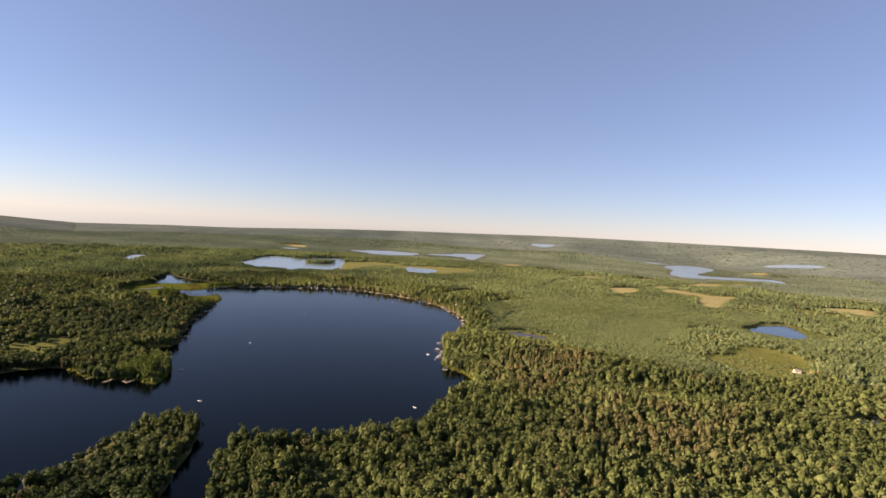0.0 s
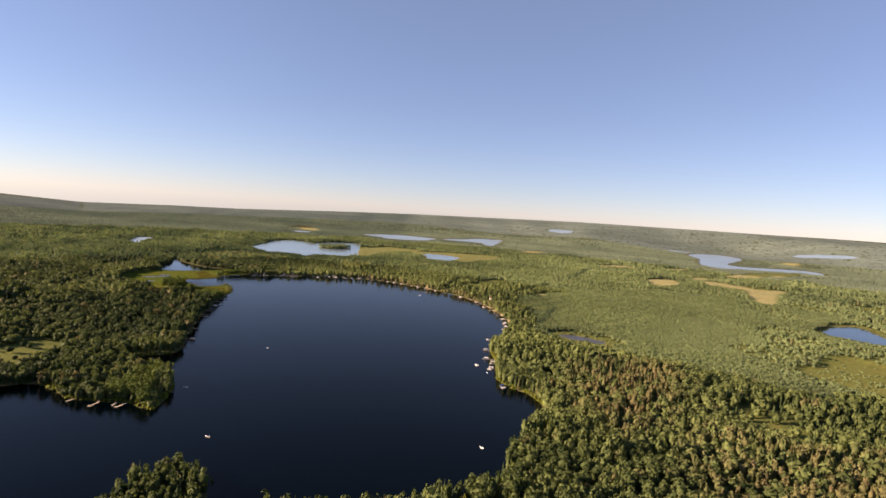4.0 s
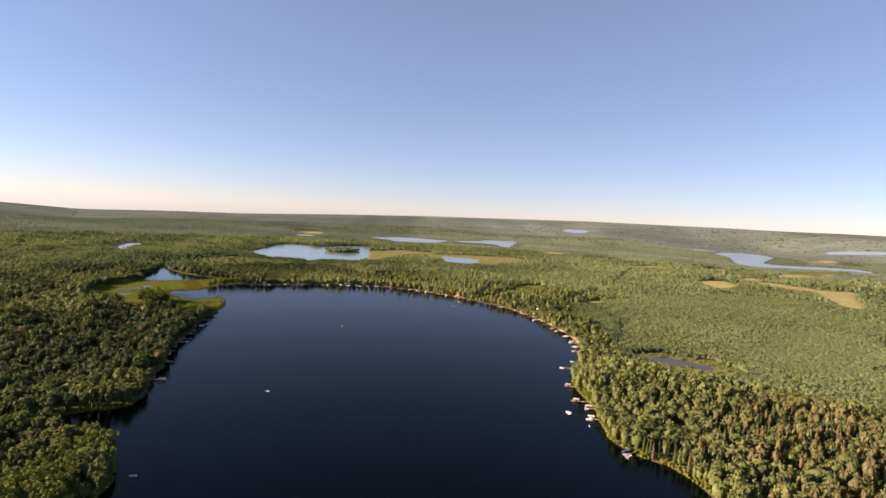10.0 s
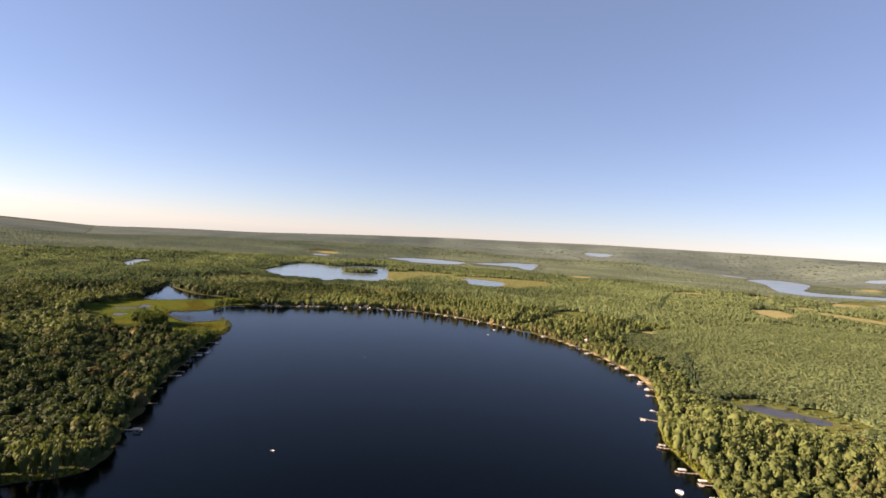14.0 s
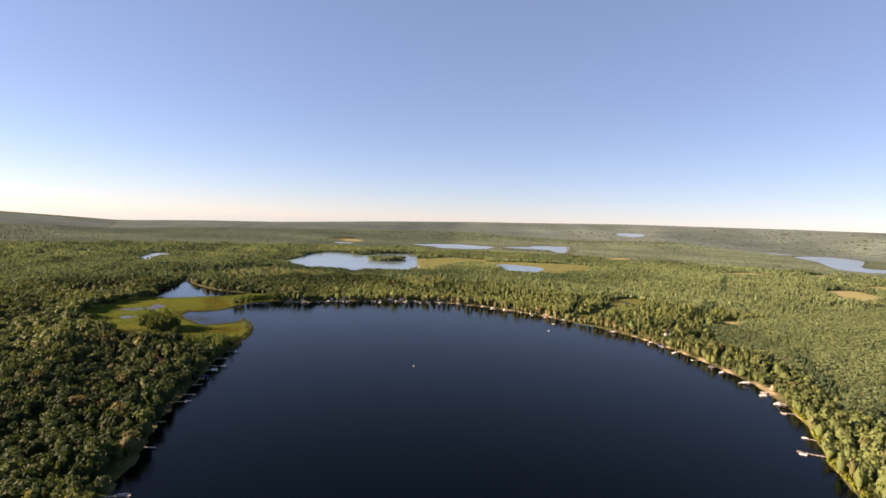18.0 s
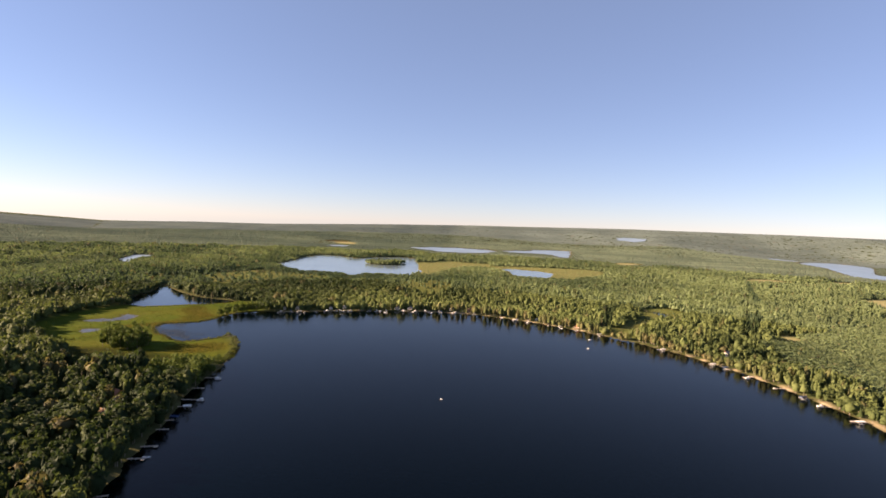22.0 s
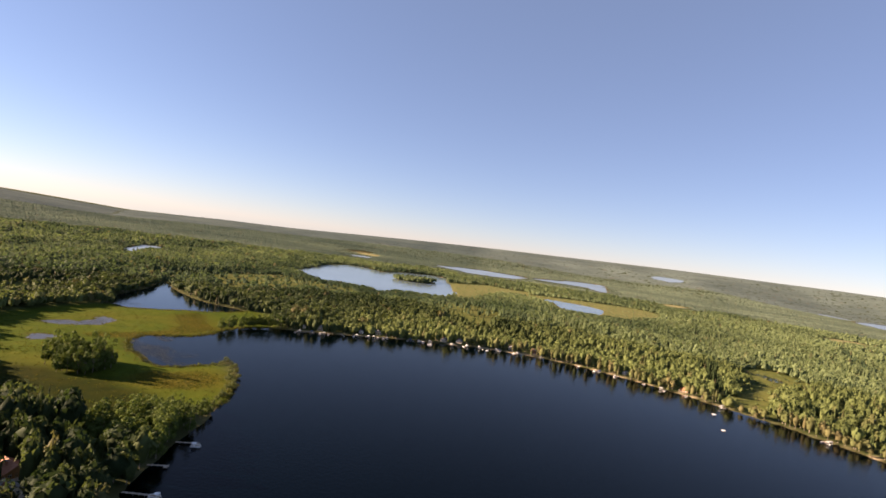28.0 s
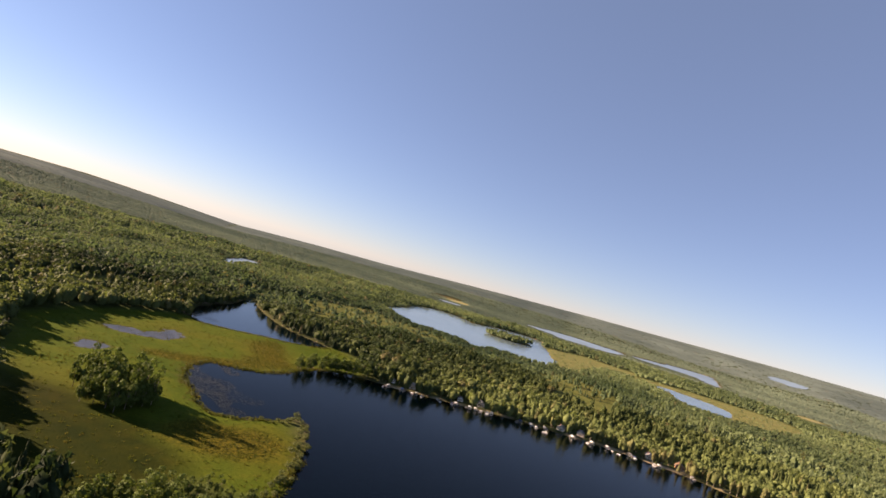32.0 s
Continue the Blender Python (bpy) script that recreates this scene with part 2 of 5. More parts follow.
LAKES = {
    "main": spline(SHORE_BAY + SHORE_NORTH + SHORE_EAST + SHORE_SOUTH + SHORE_WEST, 4, 1.6, 1),
    "pond_marsh": spline([(-680, 1254), (-708, 1300), (-724, 1372), (-752, 1450), (-695, 1388), (-638, 1344), (-592, 1327), (-567, 1322),
                          (-580, 1294), (-607, 1274), (-634, 1254), (-654, 1243)], 4, 2, 2),
    "marsh_pool": spline([(-654, 1146), (-645, 1152), (-636, 1158), (-632, 1168), (-636, 1187), (-627, 1188), (-617, 1172), (-619, 1155), (-626, 1145), (-636, 1140), (-644, 1136)], 5, 4.2, 13),
    "marsh_puddle": spline([(-620, 1092), (-621, 1103), (-612, 1104), (-606, 1090), (-612, 1084)], 4, 3.0, 14),
    "far_west": spline([(-1058, 3440), (-1030, 3520), (-965, 3540), (-930, 3470), (-960, 3400), (-1020, 3390)], 4, 9, 16),
    "far_west_low": spline([(-935, 3040), (-905, 3110), (-850, 3100), (-830, 3030), (-870, 2990)], 4, 7, 17),
    "clearing_pond": spline([(54, 1438), (62, 1442), (70, 1414), (66, 1396), (58, 1402)], 4, 1, 15),
    "long": spline([(-751, 1939), (-745, 2029), (-768, 2194), (-761, 2321), (-745, 2365), (-678, 2342), (-608, 2275), (-575, 2376), (-476, 2440), (-430, 2360),
                    (-412, 2240), (-404, 2140), (-390, 2045), (-367, 1909), (-380, 1825), (-411, 1790), (-468, 1795), (-496, 1731), (-531, 1767), (-575, 1776),
                    (-644, 1796), (-707, 1870)], 4, 7, 3),
    "small_north": spline([(-154, 2100), (-138, 2153), (-87, 2136), (-26, 2088), (-20, 2017), (-49, 1925), (-102, 1915), (-132, 1940), (-134, 2040)], 4, 4, 4),
    "chain_west": spline([(-556, 3170), (-479, 3308), (-366, 3390), (-212, 3330), (-128, 3215), (-205, 2985), (-339, 2940), (-438, 3020)], 4, 16, 5),
    "chain_east": spline([(-85, 3330), (55, 3440), (100, 3580), (300, 3640), (262, 3440), (234, 3230), (160, 2915), (134, 3060), (75, 3170), (-65, 3190)], 4, 14, 6),
    "east": spline([(1470, 3480), (1600, 3640), (1770, 3660), (1765, 3480), (1700, 3290), (1535, 3060), (1330, 2730), (1400, 2655), (1500, 2680), (1600, 2690), (1690, 2660),
                    (1600, 2440), (1560, 2510), (1432, 2491), (1288, 2475), (1170, 2450), (1110, 2530), (1150, 2680), (1320, 3033), (1385, 3269), (1400, 3380)], 4, 10, 7),
    "field_pond": spline([(624, 1058), (689, 1117), (748, 1135), (737, 1081), (708, 1010), (660, 975), (632, 985), (617, 1025)], 4, 3, 8),
    "bog_pond": spline([(118, 884), (140, 888), (164, 868), (176, 850), (164, 844), (148, 858), (128, 868)], 5, 3.5, 9),
    "wood_pond": spline([(410, 523), (455, 541), (456, 522), (420, 490), (402, 495)], 4, 2, 10),
    "west": spline([(-1085, 1810), (-1130, 1880), (-1172, 1990), (-1130, 2010), (-1098, 1960), (-1064, 1870), (-1050, 1815)], 4, 5, 11),
}
ISLAND = spline([(-548, 2110), (-530, 2165), (-490, 2200), (-450, 2190), (-440, 2130), (-470, 2075), (-515, 2070)], 3, 6, 12)
FAR_TARNS = [spline([(690, 4150), (730, 4230), (810, 4210), (880, 4150), (840, 4080), (760, 4080)], 3, 8, 51),
             spline([(2130, 3480), (2200, 3540), (2330, 3440), (2400, 3320), (2340, 3280), (2220, 3370)], 3, 8, 52),
             spline([(1420, 3690), (1470, 3760), (1560, 3720), (1570, 3660), (1500, 3640)], 3, 6, 53)]
MEADOWS = [
    spline([(-447, 1076), (-434, 1046), (-428, 1022), (-446, 1014), (-464, 1004), (-470, 976), (-492, 962), (-530, 966), (-554, 982), (-564, 1008), (-598, 1030), (-640, 1062),
            (-690, 1120), (-690, 1220), (-665, 1250), (-600, 1282), (-562, 1330), (-515, 1285), (-500, 1250), (-520, 1180), (-480, 1105)], 3, 4, 21),
    spline([(-360, 1850), (-396, 2104), (-423, 2185), (-374, 2264), (-303, 2332), (-170, 2274), (-230, 2170), (-287, 2058), (-298, 1977), (-330, 1860)], 3, 6, 22),
    spline([(-230, 2190), (-163, 2230), (-9, 2261), (120, 2255), (150, 2160), (60, 1960), (-30, 1880), (-80, 1890), (-130, 1915), (-150, 2060)], 3, 6, 23),
    spline([(-62, 1230), (-50, 1208), (-34, 1220), (-14, 1262), (6, 1298), (36, 1345), (62, 1360), (98, 1383), (102, 1440), (84, 1478), (48, 1458), (24, 1405), (16, 1362), (-8, 1325), (-36, 1276)], 3, 3, 24),
    spline([(100, 898), (142, 912), (192, 884), (208, 845), (172, 812), (126, 818), (104, 855)], 3, 8, 25),
    spline([(605, 1050), (700, 1145), (772, 1160), (762, 1080), (775, 990), (735, 965), (650, 955), (605, 1005)], 3, 7, 26),
    spline([(-1080, 1700), (-1020, 1720), (-1045, 1795), (-1100, 1780)], 3, 6, 28),
    spline([(386, 756), (430, 800), (493, 850), (545, 850), (560, 810), (514, 710), (440, 665), (408, 705)], 3, 8, 27),
    spline([(1068, 2078), (1160, 2270), (1480, 2423), (1251, 2177)], 3, 8, 29),
]
FIELDS = [
    spline([(-980, 3380), (-930, 3240), (-860, 3220), (-850, 3330), (-900, 3400)], 3, 14, 43),
    spline([(136, 1222), (145, 1254), (166, 1262), (160, 1230)], 3, 2, 44),
    spline([(535, 1680), (600, 1740), (640, 1732), (605, 1605), (500, 1541), (523, 1620)], 3, 5, 31),
    spline([(718, 1735), (795, 1810), (850, 1715), (856, 1674), (955, 1684), (842, 1533), (730, 1365), (678, 1346), (695, 1430), (793, 1615), (714, 1670)], 3, 4, 32),
    spline([(1045, 1447), (1085, 1509), (1189, 1525), (1219, 1482), (1118, 1364)], 3, 6, 33),
    spline([(1338, 1710), (1359, 1837), (1455, 1770), (1413, 1708)], 3, 6, 34),
    spline([(799, 2204), (910, 2270), (866, 2165), (777, 2130)], 3, 5, 37),
    spline([(937, 2043), (1074, 2175), (1151, 2178), (1083, 2039), (924, 1985)], 3, 6, 38),
    spline([(1168, 2160), (1314, 2300), (1270, 2205)], 3, 5, 39),
    spline([(1760, 3010), (1862, 3180), (1970, 3200), (1880, 3040)], 3, 8, 40),
    spline([(1050, 2370), (1083, 2440), (1128, 2430)], 3, 4, 47),
    spline([(280, 2650), (380, 2740), (410, 2680), (330, 2590)], 3, 12, 42),
    spline([(700, 1850), (800, 1930), (850, 1900), (760, 1830)], 3, 5, 35),
    spline([(500, 2150), (640, 2220), (660, 2160), (530, 2100)], 3, 5, 36),
]


SEDGE_BEDS = [spline([(-500, 1041), (-503, 1060), (-488, 1066), (-474, 1076), (-461, 1074), (-453, 1054), (-462, 1040), (-477, 1034), (-490, 1034)], 3, 2, 47),
              spline([(-560, 1170), (-600, 1130), (-580, 1120), (-548, 1160), (-538, 1200), (-560, 1230), (-580, 1260), (-600, 1250), (-572, 1200)], 3, 4, 48)]
SHADED_SEDGE = [spline([(-620, 1000), (-560, 1036), (-529, 1030), (-515, 1036), (-500, 1032), (-486, 1026), (-470, 1016), (-460, 998), (-468, 960), (-560, 940)], 3, 2, 49)]


def step(x, a, b):
    t = np.clip((x - a) / (b - a), 0, 1)
    return t * t * (3 - 2 * t)


def wave(x, y, s, seed):
    """Smooth rolling values between -1 and 1."""
    r = np.random.RandomState(seed)
    out = 0
    for k in range(5):
        a, ph, q = r.uniform(0, 6.28), r.uniform(0, 6.28), s * r.uniform(0.6, 1.7)
        out = out + np.sin((x * math.cos(a) + y * math.sin(a)) / q + ph)
    return out / 3.2


def shore(x, y):
    """Distance to the nearest shore, negative over water."""
    d = np.full(x.shape, 1e9)
    for poly in LAKES.values():
        lo, hi = poly.min(0) - 300, poly.max(0) + 300
        k = (x > lo[0]) & (x < hi[0]) & (y > lo[1]) & (y < hi[1])
        if k.any():
            s = np.full(x.shape, 1e9)
            s[k] = signed(x[k], y[k], poly)
            d = np.minimum(d, s)
    return np.maximum(d, -signed(x, y, ISLAND))


def cover(x, y, polys, soft):
    c = np.zeros(x.shape)
    for p in polys:
        lo, hi = p.min(0) - 30, p.max(0) + 30
        k = (x > lo[0]) & (x < hi[0]) & (y > lo[1]) & (y < hi[1])
        if k.any():
            c[k] = np.maximum(c[k], step(-signed(x[k], y[k], p), -soft, soft))
    return c


# how high the far country rises, by bearing to the west of north in degrees
CREST_BEARING = [-45, -33, -24, -12, -3, 3, 11, 22, 28, 35, 40, 47]
CREST_HEIGHT = [140, 152, 157, 147, 130, 120, 94, 52, 42, 14, 40, 75]


def height(x, y, sd, meadow):
    dry = np.clip(sd * 0.22, -2.5, 0.8)
    hills = step(sd, 15, 260) * (4.0 + 4.5 * wave(x, y, 130, 3)) * (1 - meadow) * (1 - step(y, 1500, 2300))
    dry = np.where(sd > 0, dry * (1 - 0.6 * meadow), dry)
    far = np.hypot(x, y - 300)
    bearing = np.degrees(np.arctan2(-x, y))
    basin = np.ones(x.shape)
    k = (far > 2850) & (far < 5000)
    if k.any():
        near = np.min([signed(x[k], y[k], LAKES[n]) for n in ("east", "chain_east", "chain_west")], axis=0)
        basin[k] = step(near, 0, 800)
    crest = np.interp(bearing, CREST_BEARING, CREST_HEIGHT)
    rise = crest * step(far, 3000, 4800) * (1 + 0.05 * wave(x, y, 500, 4)) * basin
    return dry + np.maximum(hills, 0) + rise


def axis(lo, hi, fine_lo, fine_hi, fine, grow):
    a = list(np.arange(fine_lo, fine_hi + 0.1, fine))
    s = fine
    while a[-1] < hi:
        s = min(s * grow, 90)
        a.append(a[-1] + s)
    s = fine
    while a[0] > lo:
        s = min(s * grow, 90)
        a.insert(0, a[0] - s)
    return np.array(a)


def grid_mesh(name, gx, gy, z, attrs):
    nx, ny = len(gx), len(gy)
    X, Y = np.meshgrid(gx, gy)
    co = np.stack([X, Y, z], -1).reshape(-1, 3)
    i = (np.arange(ny - 1)[:, None] * nx + np.arange(nx - 1)).ravel()
    faces = np.stack([i, i + 1, i + nx + 1, i + nx], 1)
    me = mesh_from(name, co, faces)
    for k, v in attrs.items():
        me.attributes.new(k, "FLOAT", "POINT").data.foreach_set("value", v.ravel().astype(np.float32))
    me.polygons.foreach_set("use_smooth", np.ones(len(faces), bool))
    return me


def mesh_from(name, co, faces):
    """A mesh from arrays of places and of faces that all have the same number of corners."""
    me = bpy.data.meshes.new(name)
    n, k = faces.shape
    me.vertices.add(len(co))
    me.vertices.foreach_set("co", np.asarray(co, np.float32).ravel())
    me.loops.add(n * k)
    me.loops.foreach_set("vertex_index", faces.ravel().astype(np.int32))
    me.polygons.add(n)
    me.polygons.foreach_set("loop_start", np.arange(0, n * k, k, dtype=np.int32))
    me.update(calc_edges=True)
    return me


GX = axis(-5000, 5000, -860, 560, 8, 1.045)
GY = axis(-600, 6100, 180, 1480, 8, 1.045)
_x, _y = np.meshgrid(GX, GY)
_sd = shore(_x, _y)
_mead, _field = cover(_x, _y, MEADOWS, 6), cover(_x, _y, FIELDS, 8)
_z = height(_x, _y, _sd, _mead)
_open = step(wave(_x, _y, 45, 8) + wave(_x, _y, 160, 9), 0.62, 1.0) * 0.8 * (1 - step(_y, 1700, 2000)) * step(_sd, 25, 80)
me = grid_mesh("ground", GX, GY, _z, {"meadow": np.maximum(_mead, _open), "field": np.maximum(_field, np.maximum(np.maximum(0.5 * cover(_x, _y, MEADOWS[1:3], 10), 0.28 * cover(_x, _y, MEADOWS[3:], 10)), 0.3 * _open)), "sedge": cover(_x, _y, SEDGE_BEDS, 5), "shaded_sedge": 0.85 * cover(_x, _y, SHADED_SEDGE, 9),
               "beach": step(_sd, -1.0, 0.4) * (1 - step(_sd, 1.0, 5.0)) * (1 - _mead) * (0.15 + 0.85 * np.maximum(step(_y, 1210, 1255) * step(_x, -490, -465), step(_x, -30, 0) * step(_y, 820, 900))), "bed": step(-_sd, 0.0, 1.5)})
me.materials.append(GROUND)
tagged(new("ground", me), "rolling wooded ground with marsh meadows and mown tan fields", "ground", kind="structure")


def lake(outline, surface):
    """A sheet of water that runs a little way under its banks."""
    nrm = np.roll(outline, -1, 0) - np.roll(outline, 1, 0)
    nrm = np.stack([nrm[:, 1], -nrm[:, 0]], 1)
    nrm /= np.linalg.norm(nrm, axis=1)[:, None] + 1e-9
    area = np.sum(outline[:, 0] * np.roll(outline[:, 1], -1) - np.roll(outline[:, 0], -1) * outline[:, 1])
    out = outline + nrm * (1.8 if area > 0 else -1.8)
    bm = bmesh.new()
    f = bm.faces.new([bm.verts.new((a, b, 0.0)) for a, b in out])
    f.normal_update()
    if f.normal.z < 0:
        f.normal_flip()
    bmesh.ops.triangulate(bm, faces=[f])
    me = bpy.data.meshes.new("water")
    bm.to_mesh(me)
    me.materials.append(surface)
    return tagged(new("water", me), "dark blue calm lake water reflecting the sky", "lake", kind="structure")


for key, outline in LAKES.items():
    lake(outline, WATER if key == "main" else SHALLOW if key in ("marsh_pool", "marsh_puddle", "bog_pond") else CALM if key in ("pond_marsh", "field_pond", "wood_pond", "clearing_pond") else GLINT_WATER if key in ("long", "small_north") else FAR_GLINT_WATER)


# the tarns' paleness is sky glint in the colour too
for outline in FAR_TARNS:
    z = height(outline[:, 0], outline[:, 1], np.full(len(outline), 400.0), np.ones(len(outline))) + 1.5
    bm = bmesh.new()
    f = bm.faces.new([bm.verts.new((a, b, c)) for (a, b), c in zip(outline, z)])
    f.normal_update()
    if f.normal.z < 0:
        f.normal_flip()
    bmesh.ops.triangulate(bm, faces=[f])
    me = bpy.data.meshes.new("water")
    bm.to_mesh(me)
    me.materials.append(FAR_GLINT_WATER)
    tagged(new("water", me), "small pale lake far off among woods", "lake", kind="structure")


# ---- forest ----
def crown_round(rs, lod):
    """A broad-leaved crown: a rounded core, and where it is near, leaf clumps that stand out round several lobes of it. Unit width, height 1."""
    seg = (5, 4, 4, 4)[lod]
    rings = (((0.06, 0.26), (0.50, 0.40)), ((0.08, 0.30), (0.55, 0.40)), ((0.08, 0.48),), ((0.05, 0.52),))[lod]
    tip = (0.88, 0.90, 0.93, 1.0)[lod]
    cs, fs = [], []
    swell, ph = rs.choice((2, 3)), rs.uniform(0, 6.283)
    for j, (z, r) in enumerate(rings):
        a = np.arange(seg) * 6.283 / seg + 0.5 * j
        rr = r * (1 + 0.18 * np.sin(swell * a + ph) + rs.uniform(-0.2, 0.2, seg))
        cs.append(np.stack([np.cos(a) * rr, np.sin(a) * rr, z + rs.uniform(-0.08, 0.08, seg)], 1))
        if j:
            for q in range(seg):
                lo0, lo1, hi0, hi1 = (j - 1) * seg + q, (j - 1) * seg + (q + 1) % seg, j * seg + q, j * seg + (q + 1) % seg
                fs += [[lo0, lo1, hi0], [lo1, hi1, hi0]]
    k = len(rings) * seg
    cs.append(np.array([[rs.uniform(-0.06, 0.06), rs.uniform(-0.06, 0.06), tip]]))
    fs += [[k - seg + q, k - seg + (q + 1) % seg, k] for q in range(seg)]
    k += 1
    lobes = [(Vector((0, 0, 0.76)), 0.24)]
    for i in range(4):
        a, d = i * 1.571 + rs.uniform(-0.5, 0.5), rs.uniform(0.18, 0.28)
        lobes.append((Vector((math.cos(a) * d, math.sin(a) * d, rs.uniform(0.34, 0.72))), rs.uniform(0.20, 0.28)))
    for i in range((44, 24, 8, 0)[lod]):
        e, r = lobes[i % 5]
        d = (Vector(rs.normal(size=3)).normalized() + Vector((e.x * 2.4, e.y * 2.4, 0.4))).normalized()
        c = e + d * r * rs.uniform(0.85, 1.1)
        n = (d + Vector(rs.normal(size=3)) * (0.33, 0.28, 0.14, 0)[lod]).normalized()
        u = Vector(rs.normal(size=3)).cross(n).normalized()
        v = n.cross(u)
        w = (0.115, 0.135, 0.20, 0)[lod] * rs.uniform(0.7, 1.3)
        cs.append(np.array([p[:] for p in (c + u * w, c - u * w * 0.6 + v * w * 0.9, c - u * w * 0.5 - v * w * 0.95)]))
        fs.append([k, k + 1, k + 2])
        k += 3
    return np.concatenate(cs), np.array(fs)


def crown_conifer(rs, lod):
    """A spruce: ragged skirts that narrow to a tip. Unit width, height 1."""
    tiers, seg = {0: (6, 8), 1: (4, 6), 2: (2, 5), 3: (2, 4)}[lod]
    cs, fs, k = [], [], 0
    for i in range(tiers):
        z0, z1 = 0.08 + 0.86 * i / tiers, 0.08 + 0.86 * (i + 1.7) / tiers
        r = 0.5 * (1 - i / (tiers + 0.3))
        a = np.linspace(0, 6.283, seg, endpoint=False) + rs.uniform(0, 1)
        rr = r * rs.uniform(0.65, 1.15, seg)
        ring = np.stack([np.cos(a) * rr, np.sin(a) * rr, z0 + rs.uniform(-0.03, 0.03, seg)], 1)
        cs.append(np.vstack([ring, [[rs.uniform(-0.01, 0.01), rs.uniform(-0.01, 0.01), min(z1, 1.0)]]]))
        fs += [[k + j, k + (j + 1) % seg, k + seg] for j in range(seg)]
        k += seg + 1
    return np.concatenate(cs), np.array(fs)


def trunk_part(seg=5):
    a = np.linspace(0, 6.283, seg, endpoint=False)
    lo = np.stack([np.cos(a) * 0.03, np.sin(a) * 0.03, 0 * a - 0.5], 1)
    hi = np.stack([np.cos(a) * 0.018, np.sin(a) * 0.018, 0 * a + 0.55], 1)
    fs = []
    for j in range(seg):
        k = (j + 1) % seg
        fs += [[j, k, seg + k], [j, seg + k, seg + j]]
    return np.concatenate([lo, hi]), np.array(fs)


_rs = np.random.RandomState(5)
CROWNS = {lod: {"round": [crown_round(_rs, lod) for _ in range(7)], "conifer": [crown_conifer(_rs, lod) for _ in range(4)]} for lod in (0, 1, 2, 3)}
EYES = np.array([(0, 0), (-80, 190), (-150, 400), (-210, 540), (-270, 690), (-340, 830)], float)


NEAR_WOODS = [spline([(-521, 1038), (-542, 1027), (-560, 1044), (-552, 1064), (-528, 1060)], 3, 2, 41),
              spline([(-419, 950), (-423, 985), (-428, 1012), (-446, 1012), (-460, 1000), (-466, 975), (-462, 950)], 3, 1, 43),
              spline([(-527, 1196), (-514, 1235), (-493, 1252), (-502, 1262), (-524, 1246), (-536, 1206)], 3, 1, 46),
              spline([(-281, 516), (-292, 545), (-312, 590), (-325, 590), (-322, 545), (-320, 524), (-300, 526)], 3, 1, 44)]
SPRUCE_ROWS = [((112, 1255), (195, 1400), 8), ((272, 1547), (470, 1990), 6), ((98, 935), (149, 1085), 5), ((-58, 1258), (-20, 1400), 8)]
SCRUB = [spline([(300, 980), (430, 1080), (450, 1000), (400, 880), (300, 830), (250, 900)], 3, 12, 54)]
YOUNG_WOOD = spline([(130, 830), (85, 900), (95, 1000), (100, 1110), (150, 1230), (260, 1330), (520, 1450), (800, 1250), (640, 880), (480, 700), (300, 700), (200, 770)], 3, 8, 45)
BROWN = spline([(72, 570), (84, 650), (115, 710), (160, 745), (205, 720), (205, 660), (165, 590), (118, 520), (86, 510)], 3, 6, 42)
BROWN_SOUTH = spline([(110, 400), (118, 470), (165, 540), (235, 500), (310, 505), (245, 404), (190, 370)], 3, 6, 48)


# where cabins stand: plan place, turn and kind
CABIN_SITES = [(-333, 1324, 170, 1), (-316, 1330, 175, 1), (38, 1150, 130, 1), (-447, 906, 245, 1), (-458, 918, 245, 2), (-455, 944, 250, 1),
               (-440, 884, 250, 0), (-478, 1274, 190, 3), (-461, 1279, 190, 1), (-421, 1296, 195, 3), (-404, 1305, 195, 1), (-257, 1338, 178, 1),
               (-232, 1338, 175, 0), (-140, 1298, 140, 3), (-92, 1262, 135, 0), (510, 704, 90, 2), (492, 714, 80, 1), (62, 950, 95, 0), (30, 735, 90, 1)]


def tall_stand(x, y):
    """Where the broad old trees of the west shore stand."""
    return step(-x, 325, 370) * step(1030 - y, 0, 50) * step(y, 560, 620) * step(x, -760, -640)


